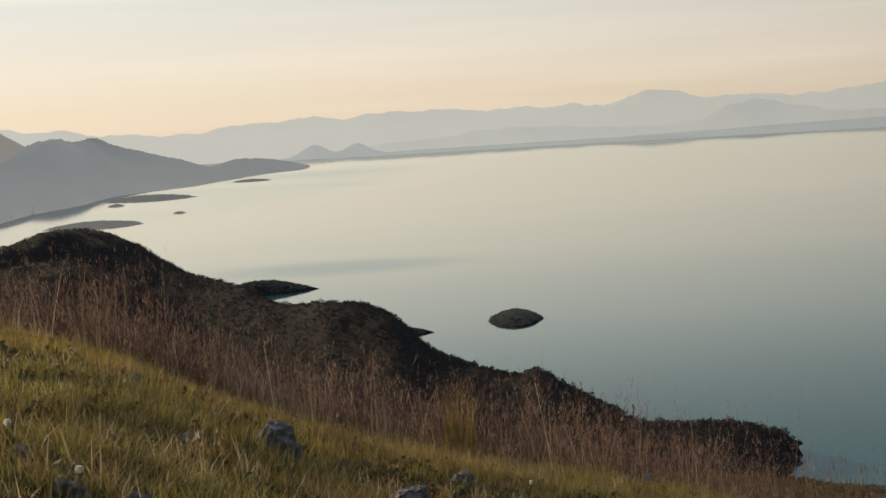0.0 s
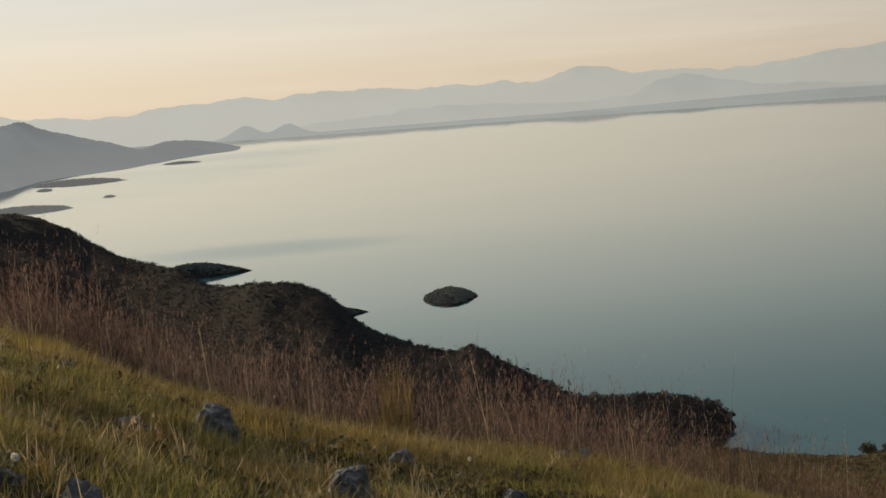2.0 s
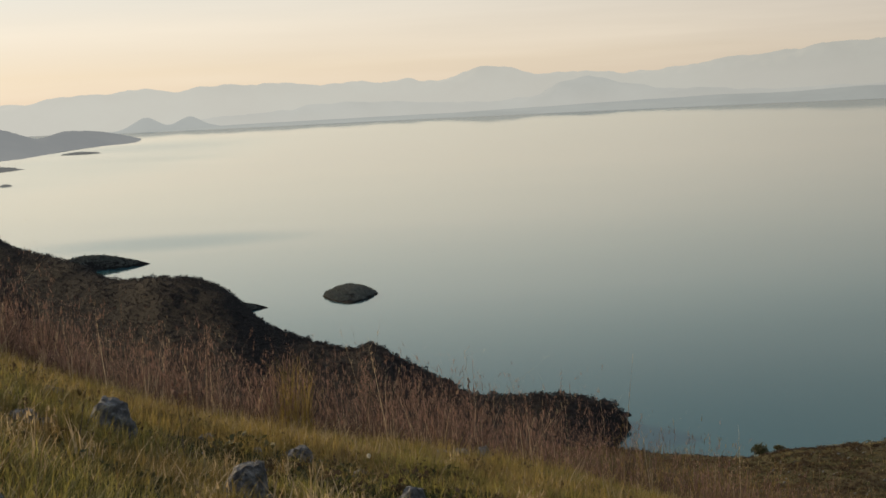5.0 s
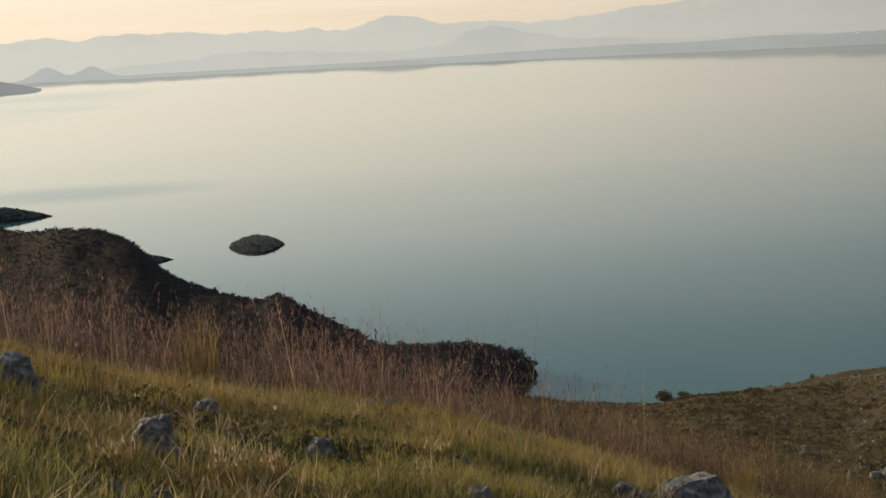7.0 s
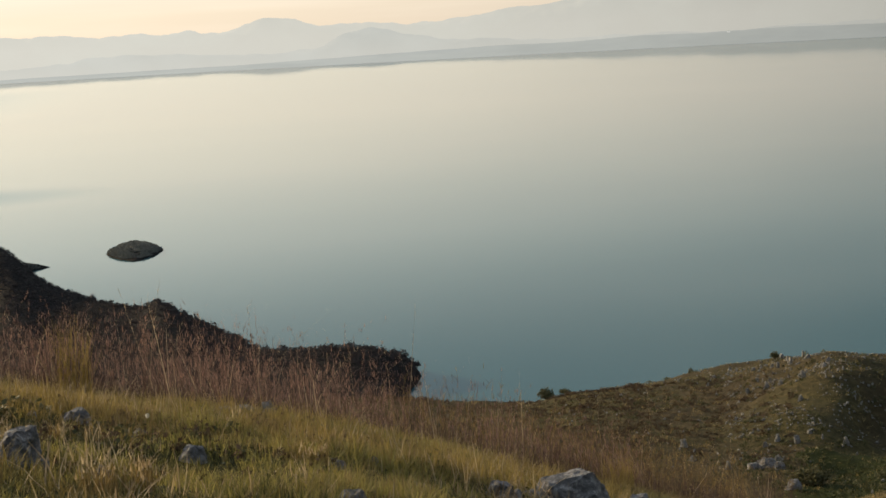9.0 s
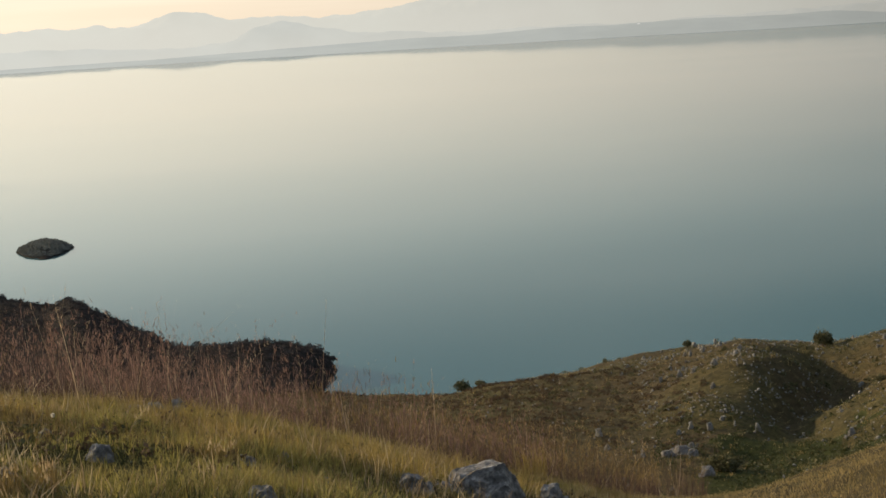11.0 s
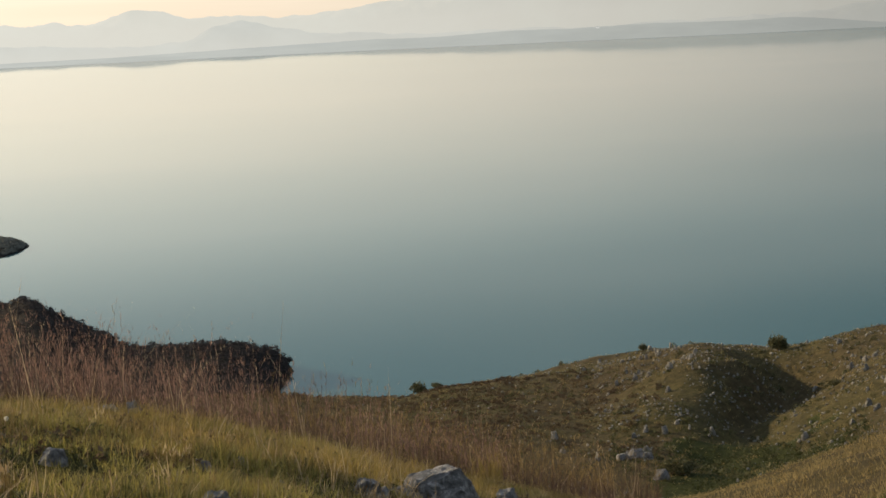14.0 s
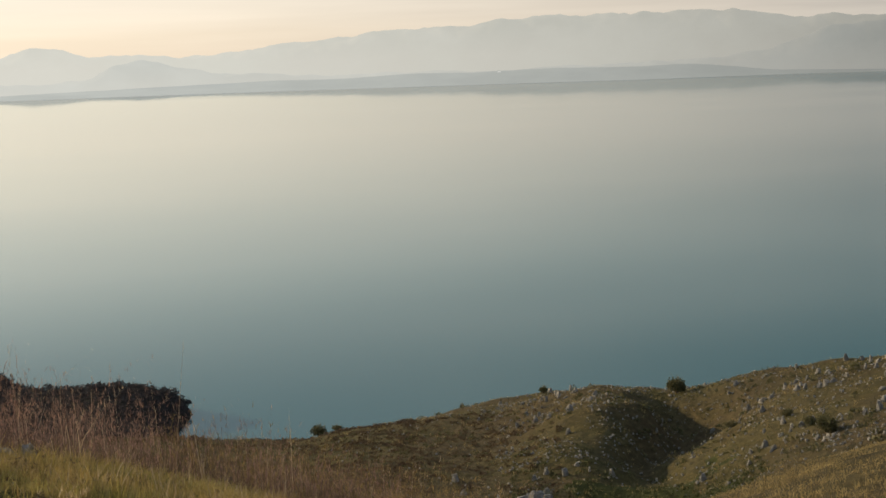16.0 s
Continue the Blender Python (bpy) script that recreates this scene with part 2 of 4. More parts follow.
def profile(r, rs, zs):
    """A smooth line through the knots (rs, zs), which differ from bearing to bearing."""
    out = np.where(r <= rs[0], zs[0], zs[-1])
    n = len(rs)
    d = [(zs[k + 1] - zs[k]) / np.maximum(rs[k + 1] - rs[k], 1e-6) for k in range(n - 1)]
    m = [d[0]] + [np.where(d[k - 1] * d[k] > 0, 2 * d[k - 1] * d[k] / np.where(np.abs(d[k - 1] + d[k]) < 1e-9, 1, d[k - 1] + d[k]), 0) for k in range(1, n - 1)] + [d[-1]]
    for k in range(n - 1):
        h = np.maximum(rs[k + 1] - rs[k], 1e-6)
        u = np.clip((r - rs[k]) / h, 0, 1)
        z = (2 * u ** 3 - 3 * u ** 2 + 1) * zs[k] + (u ** 3 - 2 * u ** 2 + u) * h * m[k] + (3 * u ** 2 - 2 * u ** 3) * zs[k + 1] + (u ** 3 - u ** 2) * h * m[k + 1]
        out = np.where((r > rs[k]) & (r <= rs[k + 1]), z, out)
    return out


# bearing, distance to the brow, fall per metre on the way there
BROW = [(-180, 40, -0.10), (-100, 40, -0.05), (-60, 34, 0.0), (-32, 30, 0.050), (-27, 28, 0.062), (-21.7, 26, 0.102), (-16.4, 25, 0.141), (-12.5, 25, 0.160),
        (-8.4, 25, 0.178), (-4.2, 25, 0.190), (0, 26, 0.210), (4.2, 27, 0.235), (7.3, 28, 0.253), (12, 34, 0.280), (16, 48, 0.294), (20, 58, 0.274),
        (23.5, 62, 0.249), (27, 64, 0.227), (34, 64, 0.20), (60, 50, 0.10), (100, 40, 0.0), (180, 40, -0.10)]
# bearing, distance and height of the grassy spur's crest
SPUR = [(-180, 300, 112), (-100, 300, 100), (-60, 300, 88), (-32, 240, 71), (-24, 250, 53), (-16, 270, 36), (-8, 290, 28), (-2, 300, 25.0), (0.2, 300, 24.9), (1.0, 300, 25.2), (2.2, 298, 24.7), (5.4, 280, 28.9),
        (6.7, 272, 32.9), (8.6, 262, 36.4), (10.3, 255, 39.5), (12.4, 246, 43.2), (14.3, 238, 46.6), (15.6, 234, 48.3), (17, 230, 49.4), (19.1, 226, 49.9), (20.7, 222, 51.5), (22, 218, 53.3),
        (24.3, 212, 56.4), (26.7, 206, 58.8), (34, 200, 66), (60, 220, 84), (120, 300, 105), (180, 300, 112)]
# bearing, distance and height of the dark ridge's crest, distance and height of its foot
RIDGE = [(-60, 760, 60, 600, 50), (-40, 720, 52, 570, 46), (-32, 700, 49.5, 560, 41), (-30.5, 710, 51.8, 565, 38), (-29.5, 720, 57.2, 570, 35), (-28.5, 740, 52.6, 575, 31), (-27, 790, 48.8, 600, 25), (-26, 820, 52.8, 610, 20),
         (-24.7, 840, 53.8, 610, 15), (-23.4, 820, 49.3, 600, 12), (-22.1, 790, 40.7, 585, 10), (-20.7, 750, 32.3, 560, 8), (-19.2, 710, 30.6, 540, 6),
         (-17.5, 650, 25.6, 505, 4), (-16, 610, 30.5, 480, 3), (-14.6, 600, 31.2, 465, 3), (-13.6, 580, 28.4, 440, 4), (-12.4, 560, 19.1, 425, 3), (-11.6, 545, 16.2, 410, 3)]
CAPE = [(-10.4, 530, 14.0, 400, 3), (-9.2, 515, 12.3, 392, 3), (-8.3, 505, 16.9, 386, 3), (-7.3, 495, 12.7, 380, 3), (-6.3, 485, 9.7, 376, 2.5), (-4.7, 462, 6.2, 372, 2),
        (-3.2, 452, 7.5, 370, 2), (-2.1, 447, 8.8, 370, 2), (-0.5, 443, 8.6, 372, 1.5), (0.2, 440, 7.8, 385, 0.5), (0.6, 440, 7.2, 405, -3), (1.0, 440, 5.0, 418, -4), (1.2, 440, -2, 418, -4), (1.4, 440, -4, 418, -4), (60, 440, -4, 418, -4)]

# bearing, distance and height of the shoulder before the ridge
SHOULDER = [(-60, 500, 60), (-32, 500, 58), (-28.0, 500, 61.3), (-26.4, 500, 63.2), (-25.7, 500, 64.6), (-24.55, 500, 61.3), (-23.6, 500, 57.2), (-22.8, 500, 53.7), (-22.06, 500, 50.3), (-21.4, 495, 46.1), (-20.3, 485, 36), (-19, 470, 20), (-18, 460, 6), (-17.3, 460, -4), (60, 460, -4)]


def ground_height(x, y, detail=True):
    """The height of the land over the lake at x, y."""
    r = np.hypot(x, y) + 1e-6
    a = np.degrees(np.arctan2(x, y))
    brow, fall = table(BROW, 1, a, 1.5), table(BROW, 2, a, 1.5)
    zb = 98.4 - fall * brow
    crest, zc = table(SPUR, 1, a, 0.5), table(SPUR, 2, a, 0.5)
    near = fade(4, 14, a)
    hollow = brow + (crest - brow) * (0.30 + 0.05 * near)
    zh = 100 - hollow * ((100 - zb) / brow + 0.016 + 0.012 * near)
    base = profile(r, [0 * r, brow * 0.5, brow, brow * 1.5, hollow, crest, crest * 1.16, crest * 1.5],
                   [98.4 + 0 * r, 98.4 - fall * brow * 0.5, zb, 100 - brow * 1.5 * ((100 - zb) / brow + 0.022), zh, zc, np.maximum(zc - 26, -4 + 0.25 * np.maximum(zc - 50, 0)), np.where(np.abs(a) > 75, zc, -4.0)])
    rows = RIDGE + CAPE
    rc, hz = table(rows, 1, a, 0.25), table(rows, 2, a, 0.25)
    rf, hf = table(rows, 3, a, 0.6), table(rows, 4, a, 0.6)
    hb = np.maximum(hz, 1.0)
    dark = profile(r, [rf * 0.8, rf, rf * 0.45 + rc * 0.55, rc, rc + 0.9 * hb + 3, rc + 2.2 * hb + 14], [hf - 12, hf, hf * 0.5 + hz * 0.5 - 1.0, hz, hz * 0.42 - 1.8, -4.0 + 0 * r])
    dark = np.where(a > 20, -4.0, dark)
    # a steep-sided gully below the round bush, and the stony knoll beside it
    across = (a - 19.05 + 1.0 * (1 - fade(160, 205, r)) + 1.8 * rough(x, y, 13.0, 35)) * radians(1) * r
    bed = np.where(across < 0, np.exp(-(across / 4.0) ** 2), np.exp(-(across / 8.5) ** 2))
    base = base - (3.6 + 3.4 * rough(x, y, 8.0, 37)) * bed * fade(128, 180, r) * (1 - fade(197, 215, r))
    base = base + (2.0 + 1.6 * rough(x, y, 9.0, 33)) * np.exp(-((across + 9.5) / 6.5) ** 2) * fade(158, 185, r) * (1 - fade(205, 226, r))
    # a lower shoulder before the dark ridge
    rh, hh = table(SHOULDER, 1, a, 0.5), table(SHOULDER, 2, a, 0.5)
    dark = np.maximum(dark, profile(r, [rh * 0.8, rh * 0.9, rh, rh * 1.05, rh * 1.16], [hh - 16, hh - 6, hh, hh - 8, -4.0 + 0 * r]))
    z = np.maximum(base, dark)
    if detail:
        far = fade(60, 200, r)
        calm = np.clip((z + 4) / 40, 0.12, 1)
        z = z + far * (z > -3.9) * calm * (rough(x, y, 45.0, 3) * 2.4 * fade(200, 420, r) + rough(x, y, 14.0, 8) * 1.6)
        z = z + (1 - far) * (rough(x, y, 3.0, 21) * 0.16 + rough(x, y, 9.0, 25) * 0.3 * fade(5, 14, r))
    return z


def sheet(name, bearings, distances, height, mat, smooth=True):
    """One sheet over bearings (degrees) and distances (metres), closed at its inner end by a point."""
    a, r = np.meshgrid(np.radians(bearings), distances, indexing="ij")
    x, y = r * np.sin(a), r * np.cos(a)
    z = height(x, y)
    co = np.stack([x, y, z], -1).reshape(-1, 3)
    na, nr = len(bearings), len(distances)
    i, j = np.meshgrid(np.arange(na - 1), np.arange(nr - 1), indexing="ij")
    v = (i * nr + j).ravel()
    quads = np.stack([v, v + 1, v + nr + 1, v + nr], -1)
    me = mesh_of(name, co, quads, mat)
    return new(name, me)


def mesh_of(name, co, faces, mat, smooth=True):
    me = bpy.data.meshes.new(name)
    n, k = faces.shape
    me.vertices.add(len(co))
    me.vertices.foreach_set("co", np.asarray(co, dtype=np.float32).ravel())
    me.loops.add(n * k)
    me.loops.foreach_set("vertex_index", faces.astype(np.int32).ravel())
    me.polygons.add(n)
    me.polygons.foreach_set("loop_start", np.arange(0, n * k, k, dtype=np.int32))
    me.polygons.foreach_set("use_smooth", np.full(n, smooth))
    me.update(calc_edges=True)
    for one in (mat if isinstance(mat, (list, tuple)) else [mat]):
        me.materials.append(one)
    return me


bearings = np.concatenate([np.arange(-180, -44, 4.0), np.arange(-44, -34, 0.5), np.arange(-34, 31, 0.11), np.arange(31, 44, 0.5), np.arange(44, 181, 4.0)])
distances = np.concatenate([np.geomspace(0.01, 6, 18), np.linspace(6.3, 36, 90), np.geomspace(36.5, 1000, 270), np.geomspace(1010, 4980, 14)])
ground = sheet("ground", bearings, distances, ground_height, [GROUND, SCRUB, MEADOW, SOIL])
tagged(ground, "steep grassy limestone hillside running down to a lake", "ground", kind="structure")
me = ground.data
centre = np.empty(len(me.polygons) * 3, dtype=np.float32)
me.polygons.foreach_get("center", centre)
centre = centre.reshape(-1, 3)
cr, ca = np.hypot(centre[:, 0], centre[:, 1]), np.degrees(np.arctan2(centre[:, 0], centre[:, 1]))
edge = rough(centre[:, 0], centre[:, 1], 14.0, 39)
hollow_floor = (np.abs(ca - 17.8 + 6 * edge) < 3.5) & (cr > 95 + 20 * edge) & (cr < 164 + 40 * edge)
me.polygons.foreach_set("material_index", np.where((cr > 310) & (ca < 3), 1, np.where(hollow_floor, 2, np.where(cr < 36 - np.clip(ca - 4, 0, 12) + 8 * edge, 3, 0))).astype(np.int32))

lake = sheet("water", np.arange(-180, 180.1, 2.0), np.geomspace(150, 4990, 30), lambda x, y: 0 * x, WATER)
tagged(lake, "calm teal lake water reflecting a hazy evening sky", "lake", kind="structure")


# ---- the far shores: plain backdrop, its haze painted in as emission ----
def far_range(name, rows, mat, label, depth=0.05, lump=1.0, seed=50, bulge=0.8):
    """A range of hills: bearing, distance of its foot, height over the lake."""
    a0, a1 = rows[0][0], rows[-1][0]
    bs = np.arange(a0, a1 + 0.01, 0.1)
    foot, top = np.interp(bs, [q[0] for q in rows], [q[1] for q in rows]), table(rows, 2, bs, 0.18)
    u = np.linspace(0, 1, 18)
    deep = depth(bs)[:, None] if callable(depth) else depth
    rr = foot[:, None] * (1 + deep * u[None, :])
    x, y = rr * np.sin(np.radians(bs))[:, None], rr * np.cos(np.radians(bs))[:, None]
    shape = np.sin(np.clip(u * 1.25, 0, 1.25) * math.pi / 2)[None, :] ** bulge
    z = -2 + (top[:, None] + 2) * shape
    z = z + shape * lump * (rough(x, y, 160.0, seed) * 16 + rough(x, y, 55.0, seed + 5) * 8) * np.minimum(top[:, None] / 60, 1)
    n = len(u)
    i, j = np.meshgrid(np.arange(len(bs) - 1), np.arange(n - 1), indexing="ij")
    v = (i * n + j).ravel()
    ob = new(name, mesh_of(name, np.stack([x, y, z], -1).reshape(-1, 3), np.stack([v, v + 1, v + n + 1, v + n], -1), mat))
    return tagged(ob, label, "mountains", kind="structure")


# haze colours: top and foot are emission standing for lit air
HAZE_FAR = haze_glow_material("haze_far", (0.05, 0.05, 0.05), (0.605, 0.60, 0.53), (0.675, 0.655, 0.58), 80, 190)
HAZE_MID = haze_glow_material("haze_mid", (0.05, 0.05, 0.05), (0.55, 0.56, 0.515), (0.625, 0.615, 0.555), 10, 90)
HAZE_SHORE = haze_glow_material("haze_shore", (0.04, 0.045, 0.04), (0.475, 0.488, 0.46), (0.455, 0.47, 0.445), 0, 42)
HAZE_LEFT_FAR = haze_glow_material("haze_left_far", (0.05, 0.05, 0.05), (0.29, 0.275, 0.24), (0.26, 0.25, 0.225), 20, 160)
HAZE_LEFT = haze_glow_material("haze_left", (0.03, 0.03, 0.03), (0.21, 0.222, 0.228), (0.30, 0.308, 0.302), 0, 100)
HAZE_ISLE = haze_glow_material("haze_isle", (0.035, 0.035, 0.03), (0.165, 0.168, 0.16), (0.165, 0.168, 0.16), 0, 10)

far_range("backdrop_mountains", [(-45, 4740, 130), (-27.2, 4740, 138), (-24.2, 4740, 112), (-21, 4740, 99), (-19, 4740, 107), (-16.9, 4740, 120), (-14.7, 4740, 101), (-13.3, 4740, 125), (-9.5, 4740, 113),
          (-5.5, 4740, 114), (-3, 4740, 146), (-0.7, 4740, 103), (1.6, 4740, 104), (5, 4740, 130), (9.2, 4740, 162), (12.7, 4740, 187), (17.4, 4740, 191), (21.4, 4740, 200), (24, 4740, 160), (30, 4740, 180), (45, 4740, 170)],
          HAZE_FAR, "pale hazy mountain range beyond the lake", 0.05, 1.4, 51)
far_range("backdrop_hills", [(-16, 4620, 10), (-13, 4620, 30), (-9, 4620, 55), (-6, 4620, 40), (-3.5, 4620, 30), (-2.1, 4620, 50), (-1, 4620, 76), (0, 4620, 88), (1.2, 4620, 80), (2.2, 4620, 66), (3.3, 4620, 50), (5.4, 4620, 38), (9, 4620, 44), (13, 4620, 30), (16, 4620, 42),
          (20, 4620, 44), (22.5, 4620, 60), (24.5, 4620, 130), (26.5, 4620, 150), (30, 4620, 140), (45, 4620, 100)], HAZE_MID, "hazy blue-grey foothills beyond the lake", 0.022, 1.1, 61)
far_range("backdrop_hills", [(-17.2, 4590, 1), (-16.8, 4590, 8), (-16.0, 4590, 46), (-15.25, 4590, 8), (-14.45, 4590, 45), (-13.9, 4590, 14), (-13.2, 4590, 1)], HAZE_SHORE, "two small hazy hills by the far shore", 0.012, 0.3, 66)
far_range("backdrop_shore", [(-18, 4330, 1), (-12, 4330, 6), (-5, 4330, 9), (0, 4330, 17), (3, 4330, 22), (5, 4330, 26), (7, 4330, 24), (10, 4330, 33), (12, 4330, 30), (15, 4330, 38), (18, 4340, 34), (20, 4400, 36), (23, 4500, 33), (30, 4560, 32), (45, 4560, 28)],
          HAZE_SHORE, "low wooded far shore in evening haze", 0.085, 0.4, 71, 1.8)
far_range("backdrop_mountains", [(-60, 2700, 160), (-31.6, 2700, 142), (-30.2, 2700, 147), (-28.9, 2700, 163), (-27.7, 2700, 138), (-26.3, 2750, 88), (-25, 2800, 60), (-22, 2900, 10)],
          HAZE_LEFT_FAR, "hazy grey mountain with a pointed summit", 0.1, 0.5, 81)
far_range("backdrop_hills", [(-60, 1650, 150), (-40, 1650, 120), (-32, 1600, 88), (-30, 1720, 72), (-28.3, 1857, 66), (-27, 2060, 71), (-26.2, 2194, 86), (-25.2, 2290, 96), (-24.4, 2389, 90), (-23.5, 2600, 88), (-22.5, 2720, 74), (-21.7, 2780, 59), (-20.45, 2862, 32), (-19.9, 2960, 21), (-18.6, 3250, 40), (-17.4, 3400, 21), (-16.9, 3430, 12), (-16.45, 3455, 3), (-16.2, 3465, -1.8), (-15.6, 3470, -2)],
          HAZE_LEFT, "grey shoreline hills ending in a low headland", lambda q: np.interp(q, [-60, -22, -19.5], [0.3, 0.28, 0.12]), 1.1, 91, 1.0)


# ---- growing and lying on the land ----
rng = np.random.default_rng(7)


def spot(bearing, distance, lift=0.0):
    x, y = distance * math.sin(radians(bearing)), distance * math.cos(radians(bearing))
    return Vector((x, y, float(ground_height(np.array([x]), np.array([y]))[0]) + lift))


def part(name, bm, mat, parent, label="", smooth=True):
    me = bpy.data.meshes.new(name)
    bm.to_mesh(me)
    bm.free()
    me.polygons.foreach_set("use_smooth", np.full(len(me.polygons), smooth))
    me.materials.append(mat)
    ob = new(name, me)
    ob.parent = parent
    if label:
        tagged(ob, label)
    return ob


def leaf_material(name, dark, light, glow=0.35, rough_=0.7, withered=None):
    """Blades and leaves that the low sun shines through; each one has its own shade."""
    m, n, l, s = material(name, rough_)
    geo = n.new("ShaderNodeNewGeometry")
    pos = noise_tex(n, l, 0.6, 4, 0.6, geo.outputs["Position"])
    add = n.new("ShaderNodeMath")
    add.operation = "MULTIPLY_ADD"
    add.inputs[1].default_value, add.inputs[2].default_value = 0.5, -0.22
    l.new(geo.outputs["Random Per Island"], add.inputs[0])
    both = n.new("ShaderNodeMath")
    both.operation = "MULTIPLY_ADD"
    both.inputs[1].default_value = 0.95
    l.new(pos, both.inputs[0])
    l.new(add.outputs[0], both.inputs[2])
    colour = ramp(n, l, both.outputs[0], [(0.15, dark), (0.75, light)])
    if withered:
        # patches a step or two across where the growth has dried up
        where = ramp(n, l, noise_tex(n, l, 0.45, 3, 0.6, geo.outputs["Position"]), [(0.48, (0, 0, 0)), (0.63, (0.85, 0.85, 0.85))])
        colour = mixed(n, l, where, colour, withered)
    l.new(colour, s.inputs["Base Color"])
    s.inputs["Specular IOR Level"].default_value = 0.25 if rough_ < 0.9 else 0.0
    t = n.new("ShaderNodeBsdfTranslucent")
    l.new(colour, t.inputs["Color"])
    mix = n.new("ShaderNodeMixShader")
    mix.inputs["Fac"].default_value = glow
    l.new(s.outputs[0], mix.inputs[1])
    l.new(t.outputs[0], mix.inputs[2])
    l.new(mix.outputs[0], n["Material Output"].inputs["Surface"])
    return m


def rock_material(name, base, pale, lichen):
    m, n, l, s = material(name, 0.85)
    co = n.new("ShaderNodeTexCoord").outputs["Object"]
    fine = noise_tex(n, l, 9.0, 8, 0.7, co)
    broad = noise_tex(n, l, 2.2, 5, 0.6, co)
    stone = ramp(n, l, fine, [(0.3, tuple(0.35 * c for c in base)), (0.5, base), (0.72, pale)])
    spots = ramp(n, l, broad, [(0.55, (0, 0, 0)), (0.66, (1, 1, 1))])
    l.new(mixed(n, l, spots, stone, lichen), s.inputs["Base Color"])
    bump(n, l, fine, 1.0, 0.06, s)
    return m


TURF = leaf_material("short_grass", (0.030, 0.038, 0.013), (0.33, 0.290, 0.085), 0.5, 0.7, (0.14, 0.105, 0.040))
STRAW = leaf_material("dry_grass", (0.07, 0.048, 0.02), (0.28, 0.205, 0.085), 0.4)
GOLD = leaf_material("golden_grass", (0.098, 0.078, 0.034), (0.35, 0.268, 0.118), 0.4)
RED_GRASS = leaf_material("red_grass", (0.034, 0.023, 0.022), (0.105, 0.066, 0.056), 0.45)
PLUME = leaf_material("grass_plume", (0.085, 0.055, 0.050), (0.29, 0.185, 0.150), 0.5)
PALE_STEM = leaf_material("pale_stem", (0.16, 0.115, 0.075), (0.50, 0.40, 0.28), 0.4)
YELLOW = leaf_material("yellow_grass", (0.10, 0.076, 0.024), (0.37, 0.275, 0.088), 0.5)
# evergreen leaves with the ridge's shade put into their colour
SHRUB_LEAF = leaf_material("shade_toned_scrub_leaf", (0.046, 0.043, 0.044), (0.080, 0.072, 0.072), 0.08, 1.0)
# island scrub, its colour paled to stand for haze over the lake
ISLE_LEAF = leaf_material("hazed_island_scrub", (0.13, 0.14, 0.13), (0.20, 0.205, 0.19), 0.1, 1.0)
BUSH_LEAF = leaf_material("bush_leaf", (0.025, 0.035, 0.015), (0.11, 0.10, 0.045), 0.25)
GREEN_LEAF = leaf_material("valley_green", (0.022, 0.029, 0.009), (0.064, 0.069, 0.022), 0.2)
BROWN_LEAF = leaf_material("brown_scrub", (0.056, 0.042, 0.030), (0.115, 0.083, 0.056), 0.12, 1.0)
ROCK = rock_material("limestone", (0.11, 0.108, 0.112), (0.42, 0.41, 0.41), (0.05, 0.05, 0.044))
PALE_ROCK = rock_material("pale_limestone", (0.16, 0.155, 0.146), (0.36, 0.35, 0.33), (0.11, 0.10, 0.078))
BARK = rock_material("bark", (0.09, 0.07, 0.05), (0.16, 0.13, 0.10), (0.07, 0.06, 0.05))
DRY_BLOOM = leaf_material("dry_bloom", (0.2, 0.14, 0.08), (0.45, 0.36, 0.22), 0.4)
FLUFF = leaf_material("seed_fluff", (0.55, 0.53, 0.48), (0.8, 0.78, 0.72), 0.5)


def ribbons(base, yaw, lean, height, width, bend, segments=2):
    """Tapered blades as one set of vertices and triangles. All arguments are arrays of one value a blade."""
    n = len(yaw)
    side = np.stack([np.cos(yaw), np.sin(yaw), 0 * yaw], -1)
    ahead = np.stack([-np.sin(yaw), np.cos(yaw), 0 * yaw], -1)
    co = []
    for k in range(segments + 1):
        u = k / segments
        c = base + ahead * ((lean * u + bend * u * u) * height)[:, None] + np.array([0, 0, 1.0]) * (height * u * (1 - 0.18 * np.abs(bend) * u))[:, None]
        w = (width * (1 - u ** 1.6) * 0.5)[:, None]
        if k < segments:
            co += [c - side * w, c + side * w]
        else:
            co += [c]
    per = 2 * segments + 1
    co = np.stack(co, 1).reshape(-1, 3)
    tri = []
    for k in range(segments - 1):
        a = 2 * k
        tri += [(a, a + 1, a + 3), (a, a + 3, a + 2)]
    tri += [(2 * segments - 2, 2 * segments - 1, 2 * segments)]
    f = (np.arange(n)[:, None, None] * per + np.array(tri)[None]).reshape(-1, 3)
    return co, f


def scatter(n, b0, b1, r0, r1):
    """n places spread evenly over a sector; r0 and r1 may follow the bearing."""
    a = rng.uniform(b0, b1, n)
    lo, hi = r0(a) if callable(r0) else r0 + 0 * a, r1(a) if callable(r1) else r1 + 0 * a
    r = np.sqrt(rng.uniform(0, 1, n) * (hi ** 2 - lo ** 2) + lo ** 2)
    return a, r, r * np.sin(np.radians(a)), r * np.cos(np.radians(a))


def stuff(name, co, faces, mat, label, category):
    return tagged(new(name, mesh_of(name, co, faces, mat)), label, category, kind="stuff")


def brow_at(a):
    return table(BROW, 1, a, 1.5)


